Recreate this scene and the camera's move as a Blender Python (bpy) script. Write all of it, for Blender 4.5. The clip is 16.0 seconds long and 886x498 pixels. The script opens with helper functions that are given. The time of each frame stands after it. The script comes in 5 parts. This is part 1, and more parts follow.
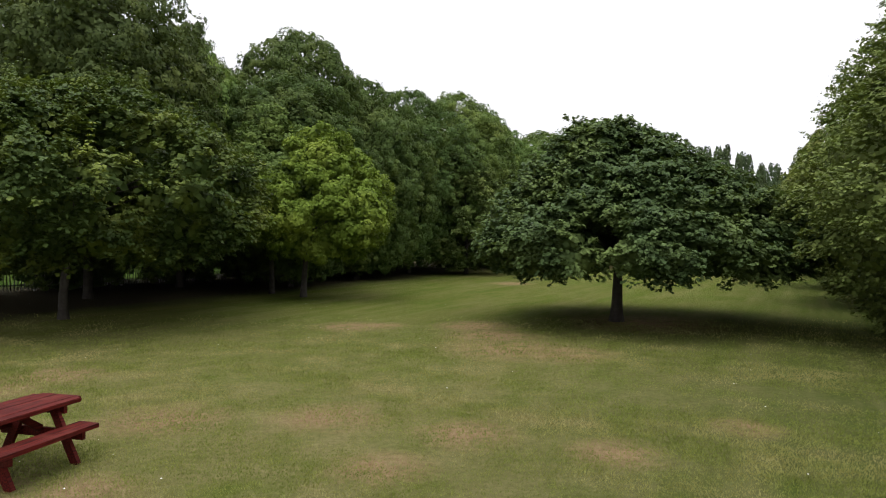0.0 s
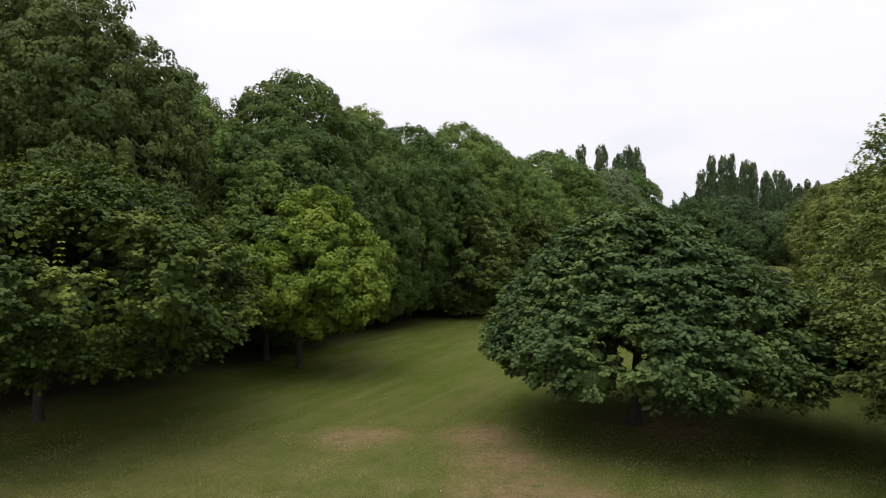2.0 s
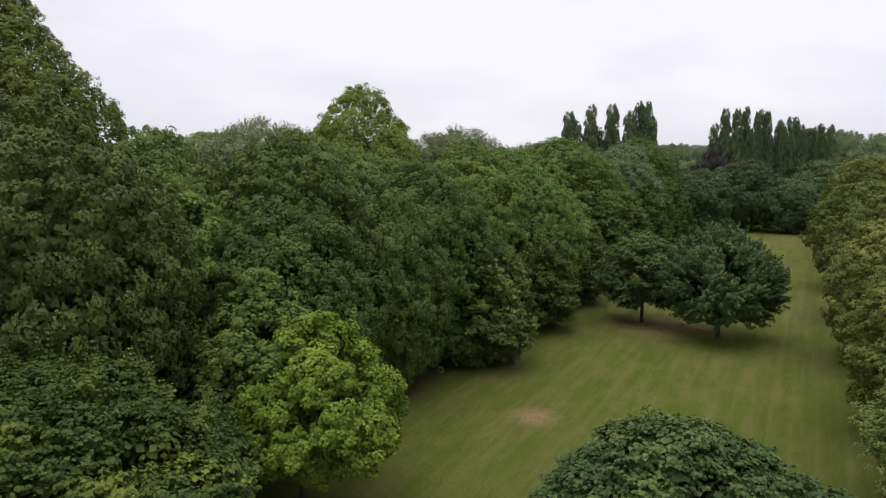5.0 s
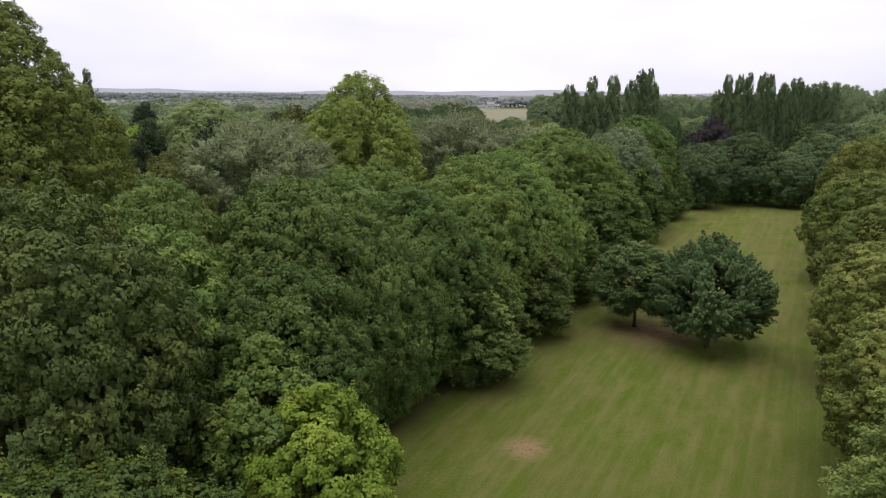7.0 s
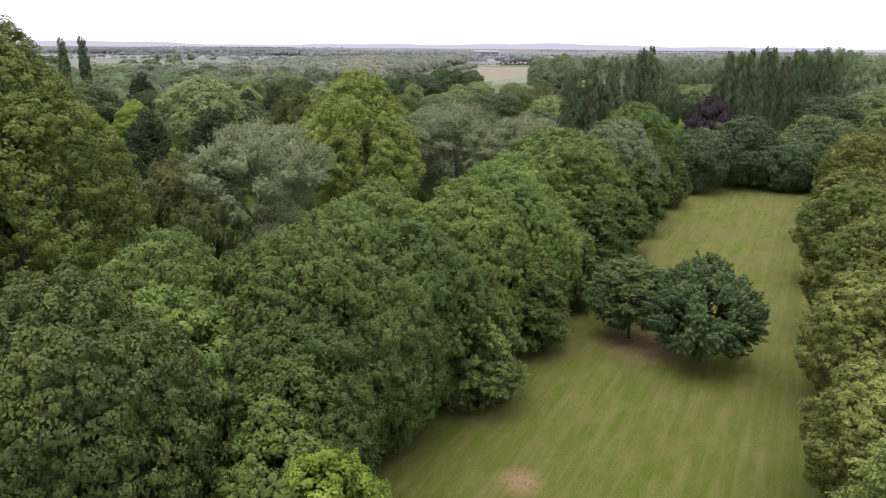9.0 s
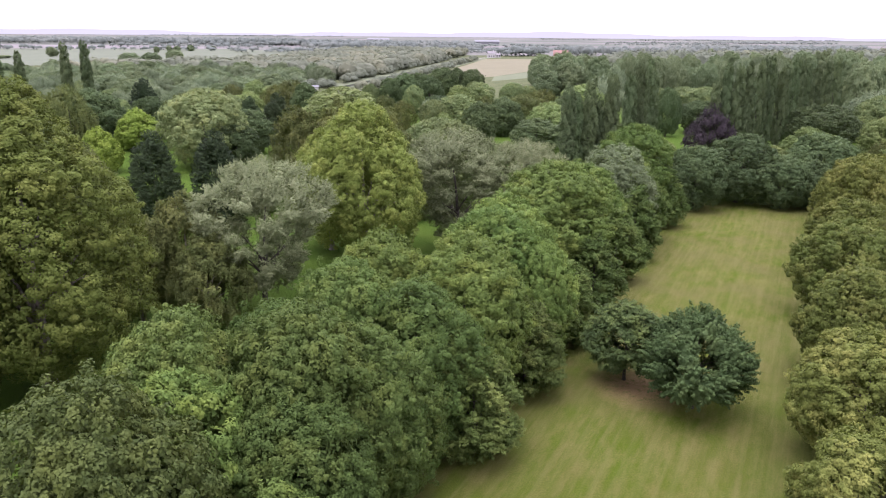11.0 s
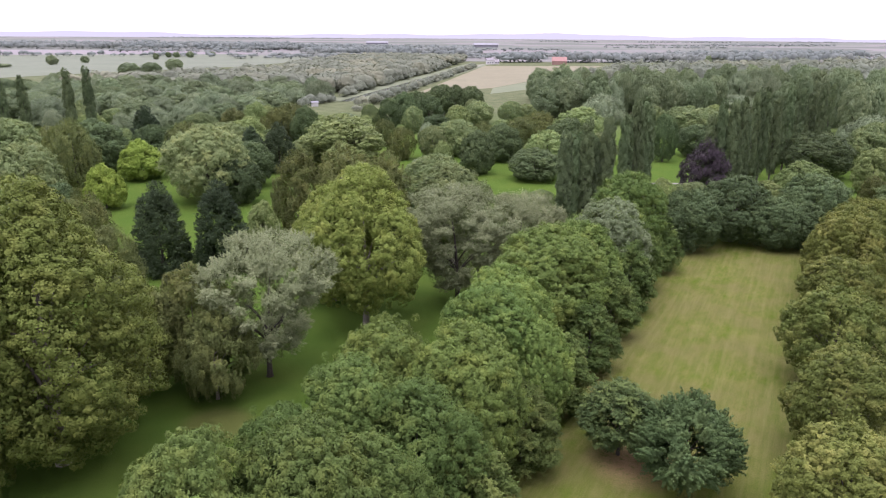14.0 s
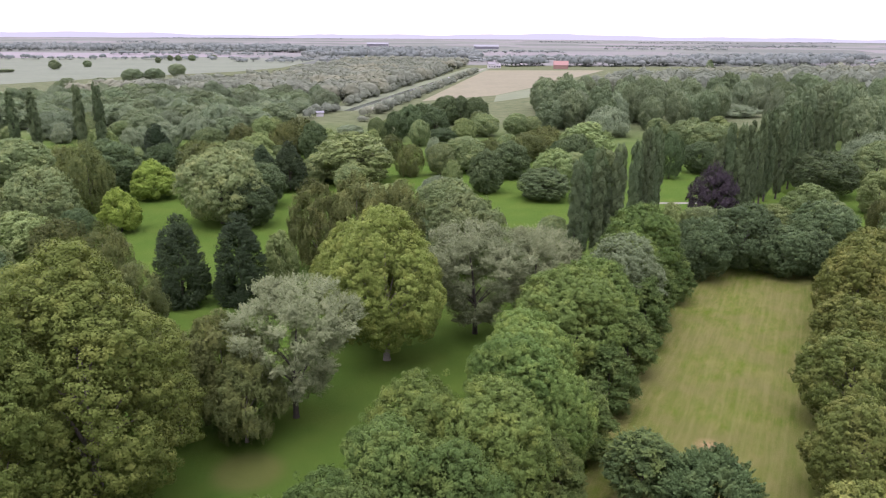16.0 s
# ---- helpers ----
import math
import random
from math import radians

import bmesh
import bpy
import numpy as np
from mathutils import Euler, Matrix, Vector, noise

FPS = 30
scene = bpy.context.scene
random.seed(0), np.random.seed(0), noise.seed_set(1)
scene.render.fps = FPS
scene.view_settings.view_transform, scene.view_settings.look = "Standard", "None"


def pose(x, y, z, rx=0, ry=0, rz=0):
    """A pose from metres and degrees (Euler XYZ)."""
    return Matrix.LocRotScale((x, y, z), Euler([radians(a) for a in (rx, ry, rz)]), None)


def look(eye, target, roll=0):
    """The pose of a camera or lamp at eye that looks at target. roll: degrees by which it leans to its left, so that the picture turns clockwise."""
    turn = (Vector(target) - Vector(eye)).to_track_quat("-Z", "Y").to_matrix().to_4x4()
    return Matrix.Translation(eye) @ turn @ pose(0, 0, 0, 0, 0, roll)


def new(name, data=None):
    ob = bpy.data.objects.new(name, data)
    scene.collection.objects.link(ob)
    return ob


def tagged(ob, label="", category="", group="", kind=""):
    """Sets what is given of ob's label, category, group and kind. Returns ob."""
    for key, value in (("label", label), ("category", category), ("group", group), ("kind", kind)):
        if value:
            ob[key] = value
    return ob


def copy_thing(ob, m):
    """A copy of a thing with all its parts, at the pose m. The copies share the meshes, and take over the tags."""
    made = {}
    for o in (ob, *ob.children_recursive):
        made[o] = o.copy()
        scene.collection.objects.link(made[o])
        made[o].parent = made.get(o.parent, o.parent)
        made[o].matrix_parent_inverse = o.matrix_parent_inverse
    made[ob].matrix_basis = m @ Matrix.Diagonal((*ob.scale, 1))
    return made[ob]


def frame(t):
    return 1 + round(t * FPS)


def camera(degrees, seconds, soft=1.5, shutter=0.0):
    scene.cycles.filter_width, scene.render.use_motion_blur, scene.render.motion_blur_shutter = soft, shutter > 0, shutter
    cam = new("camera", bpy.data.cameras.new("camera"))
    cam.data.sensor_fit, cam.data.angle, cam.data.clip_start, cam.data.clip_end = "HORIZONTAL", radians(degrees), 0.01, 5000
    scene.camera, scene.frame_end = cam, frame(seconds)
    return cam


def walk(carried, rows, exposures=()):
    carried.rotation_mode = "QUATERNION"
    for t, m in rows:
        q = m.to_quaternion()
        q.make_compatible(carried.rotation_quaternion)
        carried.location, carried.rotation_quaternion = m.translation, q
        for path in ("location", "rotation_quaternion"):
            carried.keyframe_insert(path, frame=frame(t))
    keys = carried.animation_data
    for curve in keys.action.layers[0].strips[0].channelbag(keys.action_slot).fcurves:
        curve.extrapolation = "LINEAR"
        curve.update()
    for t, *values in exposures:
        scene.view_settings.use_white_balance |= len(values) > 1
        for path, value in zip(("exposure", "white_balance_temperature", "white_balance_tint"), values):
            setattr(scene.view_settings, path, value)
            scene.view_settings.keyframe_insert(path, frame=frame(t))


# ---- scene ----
cam = camera(63.7, 16.0, soft=1.1)
PATH = [
    (0, (0.068, 0.138, 2.681), (0.052, 2.138, 2.635), 0.3),
    (0.5, (0.061, 0.165, 3.057), (0.045, 2.164, 3.011), 0.3),
    (1, (0.069, 0.217, 3.767), (0.052, 2.216, 3.716), 0.3),
    (1.5, (0.057, 0.507, 4.607), (0.041, 2.507, 4.551), 0.4),
    (2, (-0.091, 1.796, 5.503), (-0.108, 3.795, 5.445), 0.5),
    (2.5, (-0.506, 3.897, 6.529), (-0.523, 5.896, 6.467), 0.5),
    (3, (-0.752, 5.328, 7.757), (-0.77, 7.326, 7.677), 0.5),
    (3.5, (-0.765, 5.526, 8.927), (-0.786, 7.524, 8.838), 0.4),
    (4, (-0.76, 5.514, 10.068), (-0.78, 7.509, 9.93), 0.4),
    (6.5, (-0.506, 4.949, 16.295), (-0.526, 6.904, 15.875), 0.5),
    (7, (-0.455, 5.086, 17.377), (-0.477, 7.039, 16.948), 0.4),
    (7.5, (-0.437, 5.195, 18.518), (-0.459, 7.144, 18.069), 0.4),
    (8, (-0.428, 5.232, 19.625), (-0.449, 7.171, 19.137), 0.4),
    (10.5, (-0.49, 5.255, 25.488), (-0.509, 7.168, 24.906), 0.5),
    (11, (-0.468, 5.207, 26.58), (-0.488, 7.12, 25.999), 0.5),
    (11.5, (-0.458, 5.213, 27.716), (-0.478, 7.126, 27.135), 0.5),
    (12, (-0.467, 5.18, 28.865), (-0.487, 7.093, 28.284), 0.5),
    (12.5, (-0.45, 5.209, 29.983), (-0.47, 7.123, 29.403), 0.5),
    (13, (-0.462, 5.236, 31.138), (-0.481, 7.15, 30.558), 0.5),
    (13.5, (-0.428, 5.26, 32.284), (-0.447, 7.174, 31.704), 0.4),
    (14, (-0.541, 5.284, 33.427), (-0.559, 7.198, 32.847), 0.4),
    (14.5, (-0.821, 5.241, 34.647), (-0.839, 7.155, 34.066), 0.4),
    (15, (-1.358, 5.167, 35.885), (-1.374, 7.08, 35.304), 0.4),
    (15.5, (-2.072, 5.14, 37.113), (-2.088, 7.053, 36.53), 0.4),
    (16, (-2.945, 5.098, 38.227), (-2.962, 7.012, 37.646), 0.4),
]
EXPOSURES = [(0, -0.22, 6300, 12), (2, -0.50, 6300, 12), (3, -0.56, 6300, 12), (4, -0.58, 6300, 13), (6.5, -0.40, 6300, 15), (8, -0.26, 6200, 20),
             (10.5, 0.40, 6050, 30), (13, 0.35, 6050, 31), (16, 0.25, 6000, 32)]
walk(cam, [(t, look(eye, target, roll)) for t, eye, target, roll in PATH], EXPOSURES)

# ---- world, sun ----
SKY_LOW, SKY_HIGH = 1.50, 5.9
world = bpy.data.worlds.new("overcast_sky")
scene.world = world
world.use_nodes = True
wn, wl = world.node_tree.nodes, world.node_tree.links
wn.clear()
w_out = wn.new("ShaderNodeOutputWorld")
w_sky = wn.new("ShaderNodeTexSky")
w_sky.sky_type = "NISHITA"
w_sky.sun_disc = False
w_sky.sun_elevation, w_sky.sun_rotation = radians(58), radians(200)
w_bg = wn.new("ShaderNodeBackground")
w_bg.inputs["Strength"].default_value = 0.10
wl.new(w_sky.outputs[0], w_bg.inputs["Color"])
w_tc = wn.new("ShaderNodeTexCoord")
w_map = wn.new("ShaderNodeMapping")
w_map.inputs["Scale"].default_value = (1.0, 1.0, 3.0)
wl.new(w_tc.outputs["Generated"], w_map.inputs["Vector"])
w_noise = wn.new("ShaderNodeTexNoise")
w_noise.inputs["Scale"].default_value = 1.6
w_noise.inputs["Detail"].default_value = 4
wl.new(w_map.outputs[0], w_noise.inputs["Vector"])
w_ramp = wn.new("ShaderNodeValToRGB")
w_ramp.color_ramp.elements[0].position, w_ramp.color_ramp.elements[0].color = 0.36, (0.70, 0.715, 0.785, 1)
w_ramp.color_ramp.elements[1].position, w_ramp.color_ramp.elements[1].color = 0.60, (0.97, 0.945, 0.965, 1)
wl.new(w_noise.outputs["Fac"], w_ramp.inputs[0])
# thin overcast, brightest overhead where the sun stands behind it
w_sep = wn.new("ShaderNodeSeparateXYZ")
wl.new(w_tc.outputs["Generated"], w_sep.inputs[0])
w_lift = wn.new("ShaderNodeMapRange")
w_lift.inputs[3].default_value, w_lift.inputs[4].default_value = SKY_LOW, SKY_HIGH
w_pow = wn.new("ShaderNodeMath")
w_pow.operation = "POWER"
w_pow.use_clamp = True
w_pow.inputs[1].default_value = 3.0
wl.new(w_sep.outputs[2], w_pow.inputs[0])
wl.new(w_pow.outputs[0], w_lift.inputs[0])
w_cloud = wn.new("ShaderNodeBackground")
wl.new(w_lift.outputs[0], w_cloud.inputs["Strength"])
wl.new(w_ramp.outputs[0], w_cloud.inputs["Color"])
w_mix = wn.new("ShaderNodeMixShader")
w_mix.inputs[0].default_value = 0.92
wl.new(w_bg.outputs[0], w_mix.inputs[1])
wl.new(w_cloud.outputs[0], w_mix.inputs[2])
wl.new(w_mix.outputs[0], w_out.inputs["Surface"])

sun_data = bpy.data.lights.new("sun", "SUN")
sun_data.energy, sun_data.angle, sun_data.color = 1.5, radians(40), (1.0, 0.96, 0.9)
sun = new("sun", sun_data)
sun.matrix_basis = look((-16, -14, 60), (0, 0, 0))


# ---- materials ----
def base_material(name):
    m = bpy.data.materials.new(name)
    m.use_nodes = True
    n = m.node_tree.nodes
    n.clear()
    return m, n, m.node_tree.links, n.new("ShaderNodeOutputMaterial")


def mixed(n, l, fac, a, b, mode="MIX"):
    """A colour mix node; fac, a and b are sockets or values."""
    k = n.new("ShaderNodeMix")
    k.data_type, k.blend_type = "RGBA", mode
    for i, v in ((0, fac), (6, a), (7, b)):
        if hasattr(v, "is_linked"):
            l.new(v, k.inputs[i])
        elif i == 0:
            k.inputs[i].default_value = v
        else:
            k.inputs[i].default_value = (*v, 1)
    return k.outputs[2]


def noise_fac(n, l, scale, detail=3, lo=0.35, hi=0.65, rough=0.5, vec=None, kind="Object"):
    t = n.new("ShaderNodeTexNoise")
    t.inputs["Scale"].default_value, t.inputs["Detail"].default_value, t.inputs["Roughness"].default_value = scale, detail, rough
    if vec is None:
        vec = n.new("ShaderNodeTexCoord").outputs[kind]
    l.new(vec, t.inputs["Vector"])
    r = n.new("ShaderNodeMapRange")
    r.inputs[1].default_value, r.inputs[2].default_value = lo, hi
    l.new(t.outputs["Fac"], r.inputs[0])
    return r.outputs[0]


def maths(n, l, op, a, b=None):
    k = n.new("ShaderNodeMath")
    k.operation = op
    for i, v in ((0, a), (1, b)):
        if v is None:
            continue
        if hasattr(v, "is_linked"):
            l.new(v, k.inputs[i])
        else:
            k.inputs[i].default_value = v
    return k.outputs[0]


def leaf_material(name, dark, mid, young, amount=0.25, gloss=0.58, clear=0.22, grain=0.55):
    """Foliage: leaf by leaf, bough by bough and tree by tree a little different, with young yellow-green growth in places."""
    m, n, l, out = base_material(name)
    dark, mid = tuple(0.84 * v for v in dark), tuple(1.09 * v for v in mid)
    geo = n.new("ShaderNodeNewGeometry")
    info = n.new("ShaderNodeObjectInfo")
    spray = noise_fac(n, l, 2.1, 3, 0.3, 0.7)
    tone = maths(n, l, "ADD", maths(n, l, "MULTIPLY", geo.outputs["Random Per Island"], 0.30), maths(n, l, "MULTIPLY", spray, 0.45))
    c = mixed(n, l, maths(n, l, "ADD", tone, 0.15), dark, mid)
    bough = noise_fac(n, l, grain, 2, 0.48, 0.68)
    c = mixed(n, l, maths(n, l, "MULTIPLY", bough, amount), c, young)
    hsv = n.new("ShaderNodeHueSaturation")
    r = n.new("ShaderNodeMapRange")
    r.inputs[3].default_value, r.inputs[4].default_value = 0.489, 0.510
    l.new(info.outputs["Random"], r.inputs[0])
    l.new(r.outputs[0], hsv.inputs["Hue"])
    r2 = n.new("ShaderNodeMapRange")
    r2.inputs[3].default_value, r2.inputs[4].default_value = 0.78, 1.20
    l.new(maths(n, l, "FRACT", maths(n, l, "MULTIPLY", info.outputs["Random"], 7.31)), r2.inputs[0])
    l.new(r2.outputs[0], hsv.inputs["Value"])
    l.new(c, hsv.inputs["Color"])
    p = n.new("ShaderNodeBsdfPrincipled")
    p.inputs["Roughness"].default_value = gloss
    p.inputs["Specular IOR Level"].default_value = 0.07
    l.new(hsv.outputs[0], p.inputs["Base Color"])
    tr = n.new("ShaderNodeBsdfTranslucent")
    tc = mixed(n, l, 0.6, hsv.outputs[0], mixed(n, l, 0.6, hsv.outputs[0], (0.12, 0.16, 0.0)))
    l.new(tc, tr.inputs["Color"])
    ms = n.new("ShaderNodeMixShader")
    ms.inputs[0].default_value = clear
    l.new(p.outputs[0], ms.inputs[1])
    l.new(tr.outputs[0], ms.inputs[2])
    l.new(ms.outputs[0], out.inputs["Surface"])
    return m


def plain_material(name, a, b, scale=4.0, rough=0.7, bump=0.3, detail=6, spec=0.3):
    """A surface of two mixed tones with grain, stains and fine relief."""
    m, n, l, out = base_material(name)
    f = noise_fac(n, l, scale, detail, 0.3, 0.7, 0.65)
    g = noise_fac(n, l, scale * 9, 4, 0.3, 0.7, 0.6)
    c = mixed(n, l, f, a, b)
    c = mixed(n, l, maths(n, l, "MULTIPLY", g, 0.35), c, tuple(0.5 * v for v in a))
    p = n.new("ShaderNodeBsdfPrincipled")
    p.inputs["Roughness"].default_value = rough
    p.inputs["Specular IOR Level"].default_value = spec
    l.new(c, p.inputs["Base Color"])
    bn = n.new("ShaderNodeBump")
    bn.inputs["Strength"].default_value, bn.inputs["Distance"].default_value = bump, 0.02
    l.new(g, bn.inputs["Height"])
    l.new(bn.outputs[0], p.inputs["Normal"])
    l.new(p.outputs[0], out.inputs["Surface"])
    return m


M_MAPLE = leaf_material("maple_leaf", (0.029, 0.056, 0.014), (0.068, 0.111, 0.025), (0.259, 0.316, 0.045), 0.5)
M_DARKMAPLE = leaf_material("dark_maple_leaf", (0.025, 0.047, 0.017), (0.082, 0.120, 0.038), (0.175, 0.222, 0.056), 0.45)
M_LIGHT = leaf_material("light_maple_leaf", (0.070, 0.118, 0.013), (0.152, 0.218, 0.028), (0.250, 0.310, 0.044), 0.55)
M_ASH = leaf_material("ash_leaf", (0.050, 0.092, 0.022), (0.128, 0.192, 0.044), (0.210, 0.266, 0.056), 0.55)
# darker copy of the ash leaf, with the near belt's shade in its colour
M_SHADEASH = leaf_material("near_ash_leaf", (0.035, 0.064, 0.015), (0.096, 0.144, 0.036), (0.165, 0.202, 0.046), 0.45)
M_ASHYELLOW = leaf_material("yellow_ash_leaf", (0.053, 0.095, 0.021), (0.110, 0.167, 0.038), (0.181, 0.229, 0.042), 0.5)
M_LIME = leaf_material("lime_leaf", (0.040, 0.069, 0.017), (0.098, 0.145, 0.036), (0.167, 0.208, 0.054), 0.6)
M_OLIVE = leaf_material("olive_lime_leaf", (0.042, 0.062, 0.014), (0.132, 0.162, 0.036), (0.240, 0.250, 0.066), 0.6)
M_NEARLIME = leaf_material("near_lime_leaf", (0.056, 0.088, 0.020), (0.140, 0.180, 0.044), (0.220, 0.245, 0.062), 0.5)
M_SILVER = leaf_material("silver_willow_leaf", (0.112, 0.141, 0.063), (0.237, 0.276, 0.136), (0.308, 0.342, 0.176), 0.4)
M_BIRCH = leaf_material("birch_leaf", (0.047, 0.062, 0.017), (0.109, 0.132, 0.040), (0.171, 0.179, 0.049), 0.4)
M_POPLAR = leaf_material("poplar_leaf", (0.052, 0.080, 0.034), (0.108, 0.150, 0.066), (0.140, 0.178, 0.070), 0.3)
M_GOLD = leaf_material("golden_poplar_leaf", (0.078, 0.116, 0.021), (0.152, 0.196, 0.042), (0.223, 0.249, 0.057), 0.45)
M_GOLDEN = leaf_material("tall_poplar_leaf", (0.055, 0.082, 0.015), (0.104, 0.131, 0.029), (0.155, 0.172, 0.039), 0.45)
M_CONIFER = leaf_material("conifer_needles", (0.017, 0.031, 0.012), (0.044, 0.068, 0.028), (0.06, 0.085, 0.035), 0.2, 0.6, 0.05)
M_CHESTNUT = leaf_material("chestnut_leaf", (0.033, 0.059, 0.023), (0.085, 0.123, 0.050), (0.120, 0.161, 0.060), 0.35)
M_PURPLE = leaf_material("copper_beech_leaf", (0.024, 0.018, 0.021), (0.056, 0.045, 0.050), (0.070, 0.056, 0.058), 0.3, 0.5, 0.06)
M_BRIGHT = leaf_material("bright_maple_leaf", (0.098, 0.166, 0.022), (0.196, 0.280, 0.045), (0.240, 0.311, 0.054), 0.4)
# distant mixed trees and willows: some haze is put into the leaf colour
M_HAZEDMIXED = leaf_material("mixed_wood_leaf", (0.082, 0.120, 0.058), (0.174, 0.227, 0.112), (0.232, 0.276, 0.122), 0.35)
M_HAZEDWILLOW = leaf_material("willow_leaf", (0.092, 0.127, 0.066), (0.200, 0.253, 0.140), (0.252, 0.300, 0.152), 0.35)
M_PALEGREEN = leaf_material("pale_green_leaf", (0.090, 0.135, 0.040), (0.187, 0.242, 0.085), (0.248, 0.292, 0.092), 0.4)
M_GREY = leaf_material("grey_leaf", (0.064, 0.092, 0.045), (0.142, 0.180, 0.088), (0.19, 0.225, 0.11), 0.3)
# far woods and hedges: leaf green paled and greyed to imitate haze
M_HAZYWOOD = leaf_material("hazy_wood_leaf", (0.140, 0.159, 0.115), (0.179, 0.203, 0.140), (0.254, 0.258, 0.159), 0.55, 0.75, 0.2, 0.02)
M_HAZYHEDGE = leaf_material("hazy_hedge_leaf", (0.126, 0.147, 0.135), (0.153, 0.175, 0.153), (0.180, 0.195, 0.164), 0.6, 0.75, 0.2, 0.02)
M_ROUND = leaf_material("park_tree_leaf", (0.075, 0.112, 0.041), (0.173, 0.225, 0.088), (0.247, 0.282, 0.096), 0.5)
M_DARKASH = leaf_material("dark_ash_leaf", (0.032, 0.059, 0.018), (0.091, 0.126, 0.034), (0.152, 0.186, 0.041), 0.35)
M_SHOOT = leaf_material("lawn_chestnut_leaf", (0.030, 0.060, 0.020), (0.097, 0.152, 0.053), (0.138, 0.190, 0.063), 0.4)
M_BARK = plain_material("bark", (0.036, 0.030, 0.024), (0.085, 0.074, 0.058), 5, 0.9, 0.8)
M_PALEBARK = plain_material("pale_bark", (0.12, 0.10, 0.08), (0.26, 0.24, 0.20), 5, 0.9, 0.6)


def ground_material():
    m, n, l, out = base_material("grass_ground")
    pos = n.new("ShaderNodeNewGeometry").outputs["Position"]
    sep = n.new("ShaderNodeSeparateXYZ")
    l.new(pos, sep.inputs[0])
    x, y = sep.outputs[0], sep.outputs[1]
    broad = noise_fac(n, l, 0.16, 4, 0.35, 0.65, 0.6, pos)
    turned = n.new("ShaderNodeMapping")
    turned.inputs["Rotation"].default_value = (0, 0, radians(26.6))
    l.new(pos, turned.inputs["Vector"])
    drawn = n.new("ShaderNodeMapping")
    drawn.inputs["Scale"].default_value = (1.0, 0.32, 1.0)
    l.new(turned.outputs[0], drawn.inputs["Vector"])
    streaky = n.new("ShaderNodeMapping")
    streaky.inputs["Scale"].default_value = (1.0, 0.045, 1.0)
    l.new(turned.outputs[0], streaky.inputs["Vector"])
    patch = noise_fac(n, l, 0.8, 6, 0.42, 0.68, 0.7, drawn.outputs[0])
    streak = noise_fac(n, l, 2.2, 4, 0.45, 0.70, 0.6, streaky.outputs[0])
    fine = noise_fac(n, l, 9.0, 5, 0.3, 0.7, 0.7, pos)
    blade = noise_fac(n, l, 60.0, 3, 0.3, 0.7, 0.7, pos)
    green = mixed(n, l, fine, (0.046, 0.084, 0.005), (0.104, 0.142, 0.014))
    dry = mixed(n, l, fine, (0.135, 0.115, 0.038), (0.245, 0.205, 0.085))
    lawn = mixed(n, l, maths(n, l, "MULTIPLY", patch, 0.6), green, dry)
    lawn = mixed(n, l, maths(n, l, "MULTIPLY", broad, 0.4), lawn, (0.125, 0.115, 0.030))
    worn = n.new("ShaderNodeMapRange")
    worn.inputs[1].default_value, worn.inputs[2].default_value, worn.inputs[3].default_value, worn.inputs[4].default_value = 10.0, 25.0, 0.80, 0.0
    l.new(y, worn.inputs[0])
    lawn = mixed(n, l, maths(n, l, "MULTIPLY", worn.outputs[0], noise_fac(n, l, 1.1, 5, 0.30, 0.62, 0.7, pos)), lawn, mixed(n, l, fine, (0.15, 0.132, 0.048), (0.29, 0.245, 0.115)))
    # greener grass towards the limes, with some of their shade in its colour
    lush_shade = n.new("ShaderNodeMapRange")
    lush_shade.inputs[1].default_value, lush_shade.inputs[2].default_value = -5.5, 3.0
    l.new(maths(n, l, "SUBTRACT", x, maths(n, l, "MULTIPLY", y, 0.5)), lush_shade.inputs[0])
    lawn = mixed(n, l, maths(n, l, "MULTIPLY", lush_shade.outputs[0], 0.85), lawn, mixed(n, l, fine, (0.030, 0.053, 0.007), (0.068, 0.093, 0.017)))
    tired = n.new("ShaderNodeMapRange")
    tired.inputs[1].default_value, tired.inputs[2].default_value, tired.inputs[4].default_value = 40.0, 66.0, 0.6
    l.new(y, tired.inputs[0])
    lawn = mixed(n, l, maths(n, l, "MULTIPLY", tired.outputs[0], broad), lawn, mixed(n, l, fine, (0.092, 0.087, 0.030), (0.160, 0.148, 0.058)))
    # stronger light on the middle of the lawn, put into its colour
    lit_mid = n.new("ShaderNodeMapRange")
    lit_mid.inputs[1].default_value, lit_mid.inputs[2].default_value, lit_mid.inputs[4].default_value = 11.0, 22.0, 0.14
    l.new(y, lit_mid.inputs[0])
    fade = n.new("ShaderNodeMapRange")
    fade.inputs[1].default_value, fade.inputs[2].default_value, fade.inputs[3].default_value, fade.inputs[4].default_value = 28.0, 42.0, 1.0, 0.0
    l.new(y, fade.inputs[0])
    lawn = mixed(n, l, maths(n, l, "MULTIPLY", lit_mid.outputs[0], fade.outputs[0]), lawn, mixed(n, l, fine, (0.112, 0.132, 0.024), (0.172, 0.184, 0.044)))
    # mowing stripes that run along the lawn
    across = maths(n, l, "SUBTRACT", x, maths(n, l, "MULTIPLY", y, 0.5))
    wob = maths(n, l, "ADD", across, maths(n, l, "MULTIPLY", noise_fac(n, l, 0.05, 2, 0.0, 1.0, 0.5, pos), 3.0))
    stripe = maths(n, l, "SINE", maths(n, l, "MULTIPLY", wob, 2.6))
    sm = n.new("ShaderNodeMapRange")
    sm.inputs[1].default_value, sm.inputs[2].default_value = 0.2, 1.0
    sm.inputs[4].default_value = 0.15
    l.new(stripe, sm.inputs[0])
